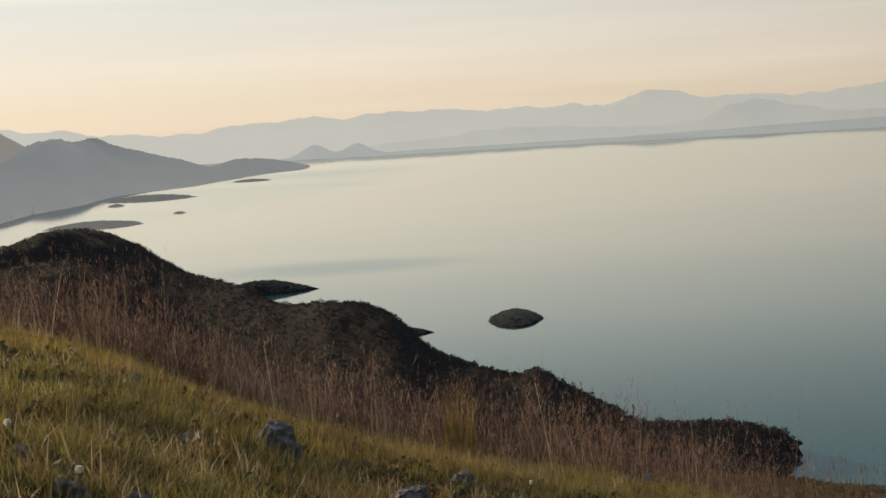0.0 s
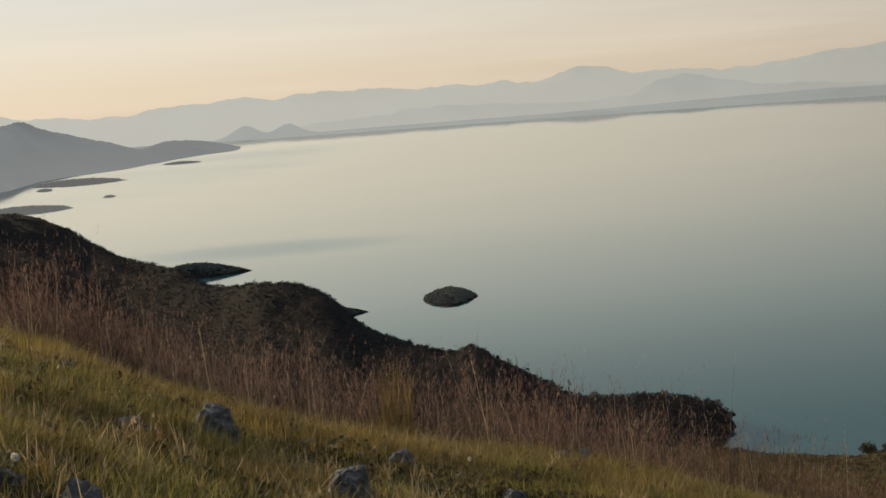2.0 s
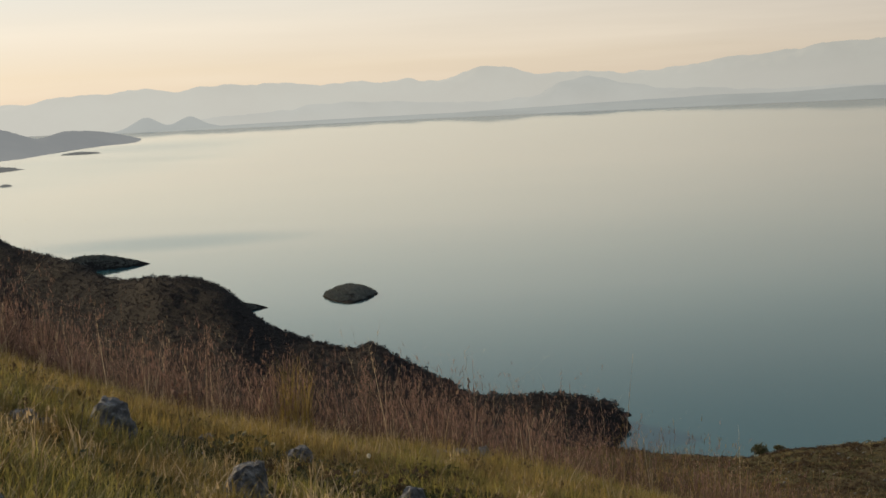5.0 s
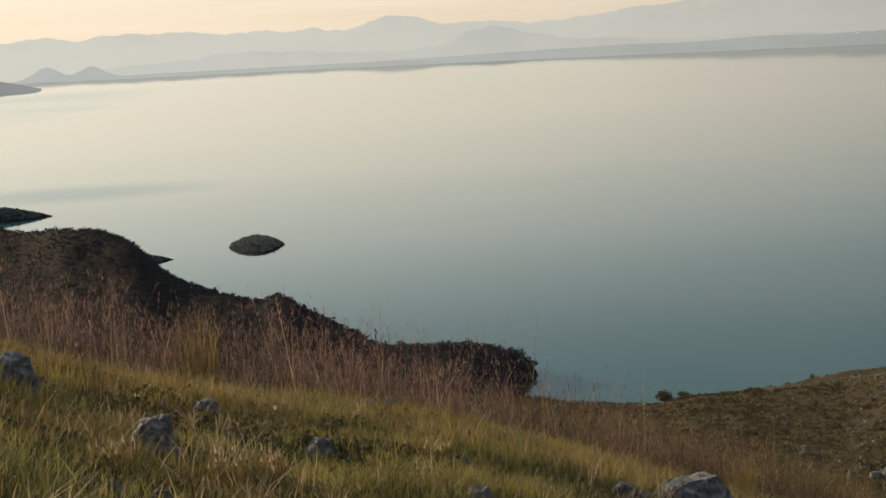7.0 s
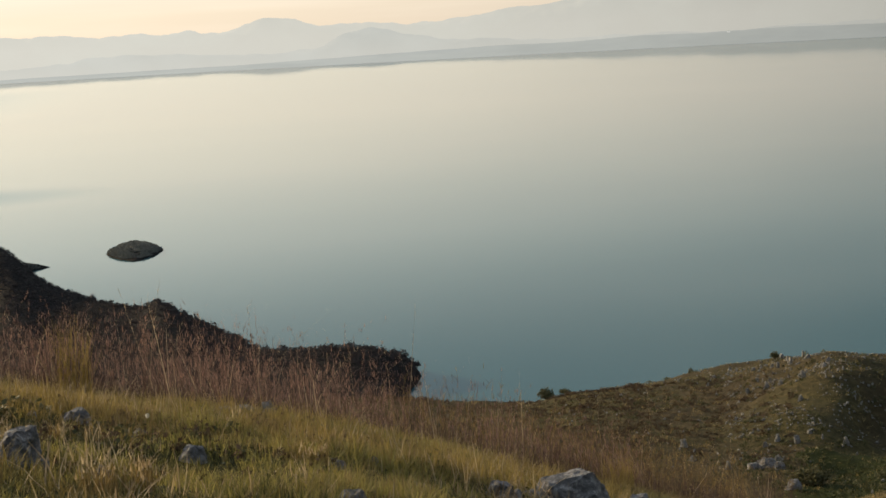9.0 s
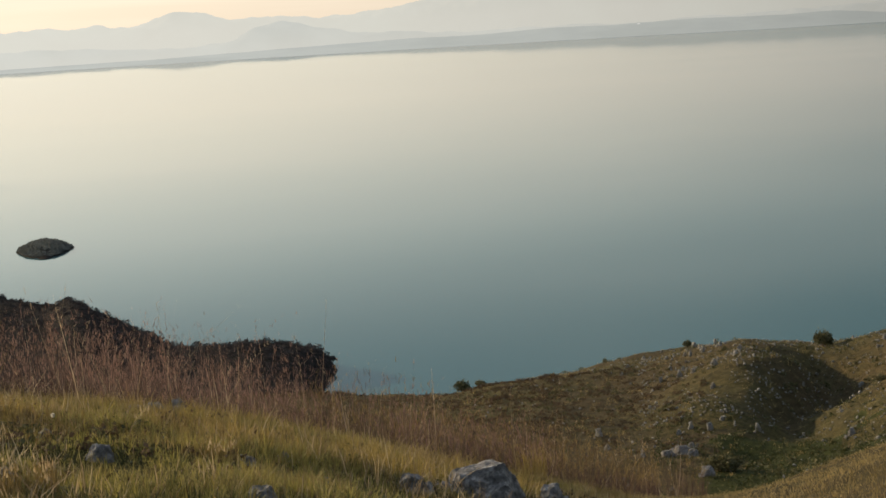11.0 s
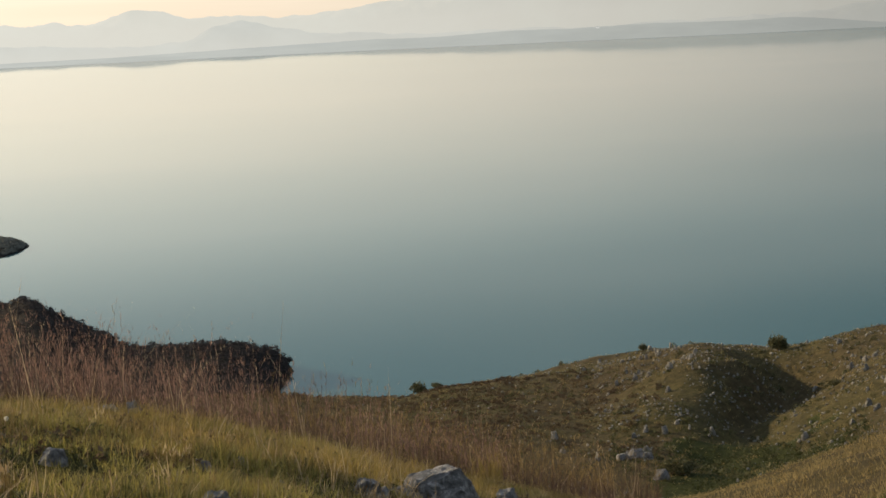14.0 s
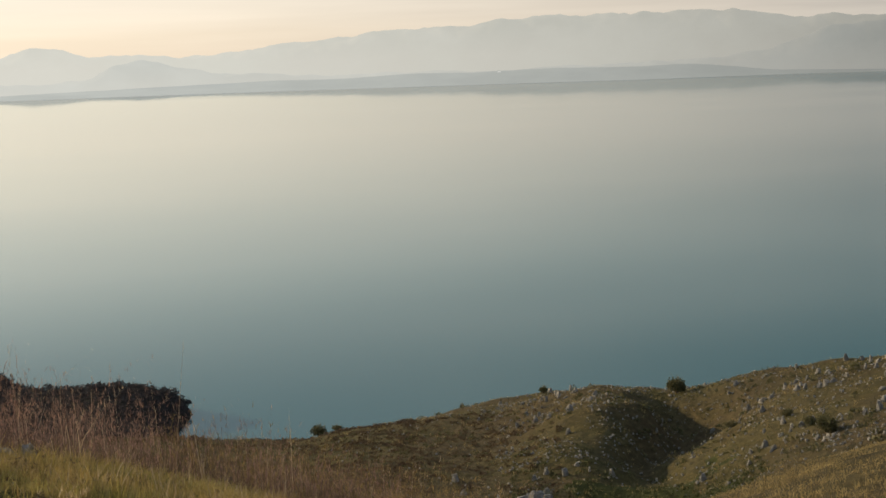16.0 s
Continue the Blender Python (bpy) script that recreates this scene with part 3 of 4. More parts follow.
def lawn(name, n, b0, b1, r0, r1, tall, wide, mat, label, clump=1.6, keep=0.35, seed=31, per=14, spread=0.11):
    """n tussocks of `per` blades that lean out from their middle, taller and denser in clumps."""
    a, r, x, y = scatter(n, b0, b1, r0, r1)
    thick = rough(x, y, clump, seed) + 0.6 * rough(x, y, clump * 4, seed + 9)
    m = thick > rng.uniform(-0.7, keep, n)
    x, y, thick = x[m], y[m], thick[m]
    size = tall * rng.uniform(0.45, 1.25, len(x)) * np.clip(0.85 + 1.1 * thick, 0.35, 1.9)
    wide_ = spread * rng.uniform(0.5, 1.5, len(x))
    base = np.stack([x, y, ground_height(x, y) - 0.02], -1)
    i = np.repeat(np.arange(len(x)), per)
    k = len(i)
    th, u = rng.uniform(0, 2 * math.pi, k), np.sqrt(rng.uniform(0, 1, k))
    at = base[i] + np.stack([np.cos(th) * u * wide_[i], np.sin(th) * u * wide_[i], 0 * u], -1)
    co, f = ribbons(at, th - math.pi / 2 + rng.normal(0, 0.6, k), 0.05 + 0.6 * u * rng.uniform(0.2, 1.3, k), size[i] * rng.uniform(0.5, 1.1, k), wide * rng.uniform(0.6, 1.4, k), rng.normal(0.25, 0.35, k))
    return stuff(name, co, f, mat, label, "grass")


def hill_edge(a):
    return table(SPUR, 1, a, 0.5)


lawn("grass", 17500, -35, 12, 6.3, lambda a: np.minimum(brow_at(a) + 1.5, 31), 0.20, 0.010, TURF, "sunlit yellow-green short grass on the hilltop", 1.2, 0.45, 31)
lawn("grass", 3600, -180, 180, 0.7, 17, 0.22, 0.012, TURF, "short grass round the standing place", 1.2, 0.3, 35, 9, 0.14)
lawn("dry_grass", 3000, -35, 12, 6.3, lambda a: np.minimum(brow_at(a) + 2, 34), 0.34, 0.014, DRY_BLOOM, "pale dry seed heads in the grass", 1.8, 0.1, 83, 4, 0.12)
lawn("dry_grass", 8500, -35, 12, 6.3, lambda a: np.minimum(brow_at(a) + 3, 34), 0.30, 0.008, STRAW, "straw-coloured dry grass among the green", 2.2, 0.4, 77, 10, 0.13)
lawn("dry_grass", 5200, -35, 9, lambda a: brow_at(a) - 7, lambda a: brow_at(a) + 0.8, 0.30, 0.009, YELLOW, "golden-yellow grass along the edge of the brow", 2.0, 0.25, 53, 9, 0.12)
lawn("dry_grass", 10000, 8, 31, 12, lambda a: brow_at(a) + 16, 0.12, 0.020, GOLD, "golden dry grass on a rounded shoulder", 4.0, 0.25, 41, 10, 0.25)
lawn("dry_grass", 6000, -4, 31, 75, lambda a: hill_edge(a) + 4, 0.30, 0.05, GOLD, "dry golden grass over a stony spur", 9.0, 0.3, 43, 8, 0.5)
lawn("grass", 5200, -2, 31, 80, lambda a: hill_edge(a) + 2, 0.34, 0.055, GREEN_LEAF, "thin green grass over a stony spur", 12.0, 0.25, 47, 8, 0.5)


def tall_grass(name, n, b0, b1, before, behind, tall, stem_mat, plume_mat, label, spread=0.19, thick=0.0052):
    """A belt of tall stems with feathery heads along the brow."""
    a, r, x, y = scatter(n, b0, b1, lambda q: brow_at(q) - before, lambda q: brow_at(q) + behind)
    m = rough(x, y, 2.6, 61) + 0.9 * rough(x, y, 0.9, 66) > rng.uniform(-0.5, 0.5, n)
    x, y, r = x[m], y[m], r[m]
    k = len(x)
    h = tall * rng.uniform(0.35, 1.15, k) ** 0.8 * np.clip(1 + 1.1 * rough(x, y, 3.0, 69) + 0.9 * rough(x, y, 0.8, 72), 0.35, 1.6)
    base = np.stack([x, y, ground_height(x, y) - 0.03], -1)
    yaw, lean, bend = rng.uniform(0, 2 * math.pi, k), rng.normal(0, spread, k), rng.normal(0, 1.4 * spread, k)
    stems = ribbons(base, yaw, lean, h, thick * rng.uniform(0.7, 1.4, k), bend, 3)
    # basal leaves
    j = rng.integers(0, k, k * 2)
    leaves = ribbons(base[j], rng.uniform(0, 2 * math.pi, len(j)), rng.normal(0.1, 0.22, len(j)), h[j] * rng.uniform(0.3, 0.65, len(j)), 0.010 * rng.uniform(0.7, 1.5, len(j)), rng.normal(0.1, 0.35, len(j)), 2)
    co, f = np.concatenate([stems[0], leaves[0]]), np.concatenate([stems[1], leaves[1] + len(stems[0])])
    stuff(name, co, f, stem_mat, label, "tall grass")
    # feathery heads near the top of the stems
    ahead = np.stack([-np.sin(yaw), np.cos(yaw), 0 * yaw], -1)
    tips = []
    for q in range(8):
        u = rng.uniform(0.62, 1.0, k)
        c = base + ahead * ((lean * u + bend * u * u) * h)[:, None] + np.array([0, 0, 1.0]) * (h * u * (1 - 0.18 * np.abs(bend) * u))[:, None]
        tips.append(ribbons(c, rng.uniform(0, 2 * math.pi, k), rng.normal(0.2, 0.35, k), rng.uniform(0.05, 0.14, k), 0.009 * rng.uniform(0.6, 1.5, k), rng.normal(0.2, 0.4, k), 1))
    off, cs, fs = 0, [], []
    for c, g in tips:
        cs.append(c)
        fs.append(g + off)
        off += len(c)
    stuff(name, np.concatenate(cs), np.concatenate(fs), plume_mat, "feathery reddish seed heads of tall grass", "tall grass")


tall_grass("tall_grass", 17000, -35, -0.5, -0.5, 13, 1.55, RED_GRASS, PLUME, "tall reddish-brown grass along the brow of the hill", 0.24)
tall_grass("tall_grass", 3200, -1, 9, -0.5, 8, 1.2, RED_GRASS, PLUME, "tall reddish-brown grass thinning out along the brow")
tall_grass("tall_grass", 1500, -35, 5, 0, 11, 1.5, PALE_STEM, PLUME, "pale dry stems scattered through the reddish grass")
tall_grass("tall_grass", 520, -34, 14, 0, 9, 1.8, PALE_STEM, PALE_STEM, "single very tall pale grass stems over the belt", 0.24, 0.012)
tall_grass("tall_grass", 2600, 0, 13, 0, 9, 1.2, RED_GRASS, STRAW, "tall withered brown grass on the slope", 0.2, 0.007)
tall_grass("tall_grass", 1500, 0, 15, -1, 9, 1.25, RED_GRASS, STRAW, "tall brown grass with straw-coloured heads on the slope", 0.18, 0.009)


# ---- rocks ----
def rock_mesh(name, w, d, h, seed, mat, cuts=2, jag=0.17):
    """A weathered limestone block: a cut-down ball with flat planes, cracks and a buried foot."""
    r = random.Random(seed)
    bm = bmesh.new()
    bmesh.ops.create_icosphere(bm, subdivisions=cuts, radius=1.0)
    planes = []
    for _ in range(11):
        v = Vector((r.uniform(-1, 1), r.uniform(-1, 1), r.uniform(-0.4, 1))).normalized()
        planes.append((v, r.uniform(0.42, 0.85)))
    for v in bm.verts:
        p = v.co.copy()
        for nrm, lim in planes:
            over = p.dot(nrm) - lim
            if over > 0:
                p -= nrm * over * 0.9
        p.z += 0.05 * math.sin(p.x * 9 + seed) * max(p.z, 0) - 0.13 * (abs(math.sin(p.x * 4.2 + p.y * 1.5 + seed)) < 0.22)
        p *= 1 + jag * noise.noise(p * 1.7 + Vector((seed * 3.1, 0, 0))) + jag * 0.4 * noise.noise(p * 4.5 + Vector((0, seed * 1.7, 0))) + jag * 0.3 * noise.noise(Vector((p.x * 11, p.y * 11, p.z * 3)) + Vector((seed, 0, 0)))
        v.co = Vector((p.x * w / 2, p.y * d / 2, p.z * h * 0.62 + h * 0.32))
    me = bpy.data.meshes.new(name)
    bm.to_mesh(me)
    bm.free()
    me.polygons.foreach_set("use_smooth", np.full(len(me.polygons), False))
    me.materials.append(mat)
    return me


def slab_mesh(name, w, d, h, seed, mat, grain=1.0):
    """An outcrop of tilted limestone slabs, split along near-upright joints, with sharp weathered edges."""
    r = random.Random(seed)
    bm = bmesh.new()
    tip = r.uniform(-0.3, 0.3)
    for k in range(3 if w < 0.35 else 5):
        # the first slab is the body, the others lie against it
        u = 0.0 if k == 0 else r.uniform(-0.38, 0.38)
        v = 0.0 if k == 0 else r.uniform(-0.3, 0.3)
        tall = h * (1.0 if k == 0 else r.uniform(0.5, 0.9) * (1.0 - 0.8 * abs(u)))
        wide, deep = (0.9 * w, 0.8 * d) if k == 0 else (w * r.uniform(0.4, 0.62), d * r.uniform(0.4, 0.7))
        pts = []
        for _ in range(26):
            th, z = r.uniform(0, 2 * math.pi), r.uniform(0, 1)
            s = 1 - 0.5 * z ** 2.5
            pts.append(bm.verts.new((u * w + math.cos(th) * s * wide / 2 + tip * z * tall, v * d + math.sin(th) * s * deep / 2, -0.3 * h + z * (tall + 0.3 * h))))
        made = bmesh.ops.convex_hull(bm, input=pts)
        bmesh.ops.delete(bm, geom=[q for q in made["geom_interior"] if isinstance(q, bmesh.types.BMVert)], context="VERTS")
    for _ in range(2 if w < 0.4 or grain > 1 else 3):
        bmesh.ops.subdivide_edges(bm, edges=[e for e in bm.edges if e.calc_length() > 0.045 * grain], cuts=1, use_grid_fill=True)
    bmesh.ops.triangulate(bm, faces=bm.faces[:])
    for v in bm.verts:
        p = v.co * 9 + Vector((seed * 3.1, 0, 0))
        v.co += Vector((noise.noise(p), noise.noise(p + Vector((7, 0, 0))), noise.noise(p + Vector((0, 9, 0))))) * 0.026 * grain ** 0.5 + v.normal * 0.024 * grain ** 0.5 * noise.noise(Vector((v.co.x * 34, v.co.y * 34, v.co.z * 9 + seed)))
    me = bpy.data.meshes.new(name)
    bm.to_mesh(me)
    bm.free()
    me.polygons.foreach_set("use_smooth", np.full(len(me.polygons), False))
    me.materials.append(mat)
    return me


# bearing, distance, width, height
ROCKS = [(-31.8, 9.9, 0.36, 0.34), (-29.8, 9.2, 0.42, 0.20), (-32.5, 9.2, 0.22, 0.15), (-23.0, 9.1, 0.38, 0.33), (-21.2, 8.9, 0.30, 0.28), (-27.3, 8.5, 0.40, 0.18), (-30.3, 14.4, 0.64, 0.24), (-26.0, 9.9, 0.26, 0.15),
         (-23.7, 9.7, 0.32, 0.15), (-18.7, 17.7, 0.66, 0.42), (-21.4, 16.5, 0.55, 0.18), (-23.5, 20.6, 0.32, 0.15), (-20.4, 19.8, 0.38, 0.14), (-15.4, 11.4, 0.23, 0.17), (-13.5, 11.9, 0.20, 0.16),
         (-13.9, 14.6, 0.52, 0.42), (-11.6, 19.0, 0.47, 0.18), (-9.2, 18.4, 0.28, 0.14), (-10.8, 14.6, 0.26, 0.16), (-7.5, 16.9, 0.42, 0.20), (-5.5, 25.0, 0.80, 0.26), (-4.45, 25.4, 0.34, 0.40), (-6.25, 24.4, 0.50, 0.22),
         (-2.2, 18.0, 0.28, 0.15), (-1.7, 14.4, 0.40, 0.18), (-0.8, 19.4, 0.30, 0.12), (3.85, 19.2, 0.46, 0.26), (4.1, 26.7, 0.30, 0.18), (6.7, 20.8, 1.32, 0.58), (9.2, 22.8, 0.54, 0.36),
         (13.4, 150, 1.6, 0.9), (13.9, 152, 2.2, 1.0), (14.4, 151, 1.4, 0.8), (14.9, 140, 1.7, 1.0)]
for k, (a, r, w, h) in enumerate(ROCKS):
    ob = new("rock", slab_mesh("rock", w, w * random.uniform(0.7, 1.0), h + 0.04, 11 + k, ROCK))
    ob.matrix_world = Matrix.Translation(spot(a, 0.98 * r, -0.06)) @ Euler((random.uniform(-0.12, 0.12), random.uniform(-0.12, 0.12), radians(-a) + random.uniform(-0.5, 0.5))).to_matrix().to_4x4()
    if w > 1:
        tagged(ob, "large jagged grey limestone block half buried in grass", "rock", "rocks on the hilltop")
    elif h > w:
        tagged(ob, "upright grey limestone stone standing in grass", "rock", "rocks on the hilltop")
    else:
        tagged(ob, "weathered grey limestone rock lying in the grass", "rock", "rocks on the hilltop")

# stones of the spur: the larger ones singly, the rest as scree
shapes = [slab_mesh("boulder", 1.0, 0.85, 0.75, 200 + k, PALE_ROCK, 5.0) for k in range(6)]
a, r, x, y = scatter(1200, 7, 30, 95, lambda q: table(SPUR, 1, q, 0.5) + 1)
dense = rough(x, y, 30.0, 90) + 0.6 * rough(x, y, 8.0, 93) + 0.5 * fade(19, 24, a) + 0.45 * np.exp(-((a - 15) / 2.6) ** 2) * fade(150, 175, r) + 0.2 * fade(60, 100, r - 95)
order = np.argsort(-dense - rng.uniform(0, 0.8, len(dense)))[:290]
for k, i in enumerate(order):
    s = float(rng.uniform(0.45, 1.0) ** 1.8)
    ob = new("boulder", shapes[k % 6])
    ob.matrix_world = Matrix.Translation(spot(float(a[i]), float(r[i]), -0.12 * s)) @ Euler((0, 0, float(rng.uniform(0, 6.28)))).to_matrix().to_4x4() @ Matrix.Diagonal((s, s * rng.uniform(0.6, 1.1), s * rng.uniform(0.8, 1.9), 1))
    tagged(ob, "pale limestone boulder on the dry spur", "boulder", "boulders of the spur")


def scree(name, n, b0, b1, r0, r1, small, big, mat, label, size=22.0, seed=90, keep=0.25):
    src = [rock_mesh("stone", 1, 1, 0.8, 300 + k, mat, 1) for k in range(5)]
    sets = []
    for me_ in src:
        c = np.empty(len(me_.vertices) * 3, dtype=np.float32)
        me_.vertices.foreach_get("co", c)
        f = np.empty(len(me_.polygons) * 3, dtype=np.int32)
        me_.polygons.foreach_get("vertices", f)
        sets.append((c.reshape(-1, 3), f.reshape(-1, 3)))
    a, r, x, y = scatter(n, b0, b1, r0, r1)
    m = rough(x, y, size, seed) + 0.5 * rough(x, y, size / 4, seed + 3) > rng.uniform(-0.3, keep + 0.3, n)
    x, y = x[m], y[m]
    z = ground_height(x, y)
    cs, fs, off = [], [], 0
    for k in range(len(x)):
        c, f = sets[k % 5]
        s = small + (big - small) * rng.uniform(0, 1) ** 3
        t = rng.uniform(0, 6.28)
        rot = np.array([[math.cos(t), -math.sin(t), 0], [math.sin(t), math.cos(t), 0], [0, 0, 1]]) * s
        cs.append(c @ rot.T + (x[k], y[k], z[k] - 0.1 * s))
        fs.append(f + off)
        off += len(c)
    ob = stuff(name, np.concatenate(cs), np.concatenate(fs), mat, label, "stones")
    ob.data.polygons.foreach_set("use_smooth", np.full(len(ob.data.polygons), False))
    return ob


scree("stones", 5000, 3, 30, 90, lambda q: table(SPUR, 1, q, 0.5) + 1, 0.10, 0.5, PALE_ROCK, "scattered pale stones over the spur")
scree("stones", 500, -35, 10, 7, brow_at, 0.05, 0.22, ROCK, "small grey stones between the grass", 3.0, 55, 0.4)
scree("stones", 5500, 12.5, 19.0, 165, lambda q: table(SPUR, 1, q, 0.5) + 1, 0.14, 0.5, PALE_ROCK, "pale stones strewn over a rocky knoll", 9.0, 97, 0.3)
scree("stones", 6000, 19, 30, 90, lambda q: table(SPUR, 1, q, 0.5) + 1, 0.12, 0.5, PALE_ROCK, "upright pale stones crowding the dry slope")
scree("stones", 900, -33, 1, 420, 780, 0.3, 1.1, ROCK, "grey stones and outcrops on the dark ridge", 30.0, 58, 0.5)


# ---- shrubs ----
def foliage(cx, cy, cz, w, h, leaf, count):
    """Leaf quads spread over uneven domes; arrays of one value a shrub."""
    n = len(cx)
    k = n * count
    i = np.repeat(np.arange(n), count)
    th, v = rng.uniform(0, 2 * math.pi, k), rng.uniform(0.0, 1.0, k)
    rad = rng.uniform(0.55, 1.05, k) * (1 + 0.3 * np.sin(3 * th + i) * rng.uniform(0, 1, k))
    ring = np.sqrt(1 - v ** 2)
    c = np.stack([cx[i] + 0.5 * w[i] * rad * ring * np.cos(th), cy[i] + 0.5 * w[i] * rad * ring * np.sin(th), cz[i] + h[i] * rad * (0.12 + 0.88 * v)], -1)
    u = rng.normal(0, 1, (k, 3))
    u /= np.linalg.norm(u, axis=1)[:, None]
    t = np.cross(u, rng.normal(0, 1, (k, 3)))
    t /= np.linalg.norm(t, axis=1)[:, None]
    s = (leaf[i] * rng.uniform(0.6, 1.3, k) * 0.5)[:, None]
    co = np.stack([c - u * s, c + t * s * 0.6, c + u * s, c - t * s * 0.6], 1).reshape(-1, 3)
    return co, np.arange(4 * k).reshape(-1, 4)


def thicket(name, n, b0, b1, r0, r1, w0, w1, mat, label, count=34, size=40.0, seed=120, keep=0.2, leaf=0.26, rise=0.75):
    a, r, x, y = scatter(n, b0, b1, r0, r1)
    z = ground_height(x, y)
    m = (rough(x, y, size, seed) + 0.5 * rough(x, y, size / 4, seed + 4) > rng.uniform(keep - 0.6, keep + 0.2, n)) & (z > 0.4)
    x, y, z = x[m], y[m], z[m]
    w = w0 + (w1 - w0) * rng.uniform(0, 1, len(x)) ** 2
    co, f = foliage(x, y, z - 0.1 * w, w, w * rise * rng.uniform(0.7, 1.3, len(x)), leaf * w, count)
    return stuff(name, co, f, mat, label, "shrubs")


def ridge_r(q):
    return table(RIDGE + CAPE, 1, q, 0.25)


thicket("shrubs", 25000, -34, 1.0, lambda q: ridge_r(q) * 0.76, lambda q: ridge_r(q) * 1.02, 0.7, 2.0, SHRUB_LEAF, "dense evergreen scrub over the ridge, darkened for its shaded side", 13, 40.0, 120, -0.9, 0.34, 0.5)
thicket("shrubs", 7000, -34, -17.5, 405, 525, 0.6, 1.8, SHRUB_LEAF, "evergreen scrub over the shoulder before the ridge, darkened for shade", 13, 40.0, 125, -0.7, 0.34, 0.5)
thicket("shrubs", 900, -24, 1.0, lambda q: ridge_r(q) * 0.985, lambda q: ridge_r(q) * 1.008, 0.7, 2.6, SHRUB_LEAF, "evergreen scrub along the ridge crest, darkened for shade", 44, 12.0, 131, 0.5)
thicket("shrubs", 3000, -34, 1.5, 180, lambda q: hill_edge(q) * 1.05, 0.6, 1.8, BROWN_LEAF, "brown scrub on the slope before the ridge")
thicket("shrubs", 3400, -3, 9.5, 110, lambda q: hill_edge(q) * 0.9, 0.45, 1.2, BROWN_LEAF, "dark brown heath covering the slope", 18, 25.0, 171, -0.3, 0.28, 0.42)
thicket("shrubs", 1800, 5, 15, 150, lambda q: table(SPUR, 1, q, 0.5) * 0.9, 0.4, 1.2, BROWN_LEAF, "low brown heath on the spur", 30, 25.0, 141, 0.25, 0.25, 0.5)
thicket("shrubs", 1500, 8, 30, 100, lambda q: table(SPUR, 1, q, 0.5) * 0.98, 0.5, 1.5, BUSH_LEAF, "low green scrub among the stones of the spur", 30, 20.0, 151, 0.3, 0.25, 0.5)
thicket("shrubs", 2600, 13, 22.5, 100, 172, 0.5, 1.3, GREEN_LEAF, "green growth in the hollow below the spur", 24, 26.0, 161, 0.25, 0.2, 0.5)
# sparse scrub added to deepen the shade in the gully
thicket("shrubs", 60, 16.8, 19.3, 165, 212, 0.5, 1.2, BUSH_LEAF, "scrub added to darken the shaded gully", 30, 14.0, 167, -0.2, 0.2, 0.6)
thicket("weeds", 2600, -35, 11, 6.4, brow_at, 0.10, 0.32, BUSH_LEAF, "low broad-leaved weeds in the grass", 16, 2.4, 181, 0.3, 0.3, 0.6)
thicket("weeds", 2600, -35, 11, 6.4, brow_at, 0.10, 0.30, BROWN_LEAF, "withered brown weeds in the grass", 16, 2.0, 187, 0.3, 0.3, 0.7)


def bush(bearing, distance, w, h, label, mat=None, count=420, group=""):
    """A lone shrub: forked stems and a crown of small leaves."""
    root = new("bush")
    root.matrix_world = Matrix.Translation(spot(bearing, distance, -0.05))
    bm = bmesh.new()
    for k in range(5):
        t = k * 1.26 + bearing
        top = Vector((math.cos(t) * w * 0.28, math.sin(t) * w * 0.28, h * 0.62))
        q = Vector((0, 0, 1)).rotation_difference(top.normalized()).to_matrix().to_4x4()
        bmesh.ops.create_cone(bm, segments=6, radius1=0.06 * h, radius2=0.02 * h, depth=top.length, matrix=Matrix.Translation(top / 2) @ q)
    part("stem", bm, BARK, root, "grey forked woody stems")
    lumps = [(0, 0, 0.1, 1.0)] + [(0.28 * w * math.cos(k * 1.7 + bearing), 0.28 * w * math.sin(k * 1.7 + bearing), h * (0.05 + 0.07 * (k % 3)), 0.62) for k in range(6)]
    cs, fs, off = [], [], 0
    for lx, ly, lz, s in lumps:
        co, f = foliage(np.array([lx]), np.array([ly]), np.array([lz + 0.1 * h]), np.array([w * s * 0.9]), np.array([h * s * 0.85]), np.array([0.11 * (w + h) / 2]), int(count * s * s))
        cs.append(co)
        fs.append(f + off)
        off += len(co)
    crown = new("crown", mesh_of("crown", np.concatenate(cs), np.concatenate(fs), mat or BUSH_LEAF))
    crown.parent = root
    return tagged(root, label, "bush", group or "lone bushes of the spur")


def crest(bearing):
    """Distance of the skyline of the spur at a bearing."""
    q = np.arange(120, 330, 1.0)
    z = ground_height(q * math.sin(radians(bearing)), q * math.cos(radians(bearing)))
    return float(q[np.argmax((z - EYE.z - 1.0) / q)])


bush(5.8, crest(5.8), 2.7, 2.1, "round brown-green bush at the end of the spur")
bush(6.5, crest(6.5), 1.8, 1.0, "low flat dark bush on the spur crest")
bush(11.2, 250, 0.9, 1.1, "small thin upright shrub on the spur crest")
bush(14.27, 238, 1.5, 1.25, "small dark wind-leaning bush on the spur crest")
bush(19.2, 216, 2.7, 2.5, "round dark evergreen bush casting a long shadow", count=700)
bush(24.6, 150, 2.0, 2.0, "green bush between pale stones")
bush(24.0, 156, 1.2, 1.1, "small green bush between pale stones")
bush(21.2, 175, 1.4, 0.9, "low green bush on the stony slope")
bush(23.2, 165, 1.3, 0.9, "low green bush on the stony slope")
bush(15.5, 140, 3.2, 1.7, "dark bush beside a rock in the hollow", count=600)
bush(1.02, 440, 2.2, 2.0, "shrub on the tip of the cape, darkened for shade", SHRUB_LEAF, group="bushes of the cape")


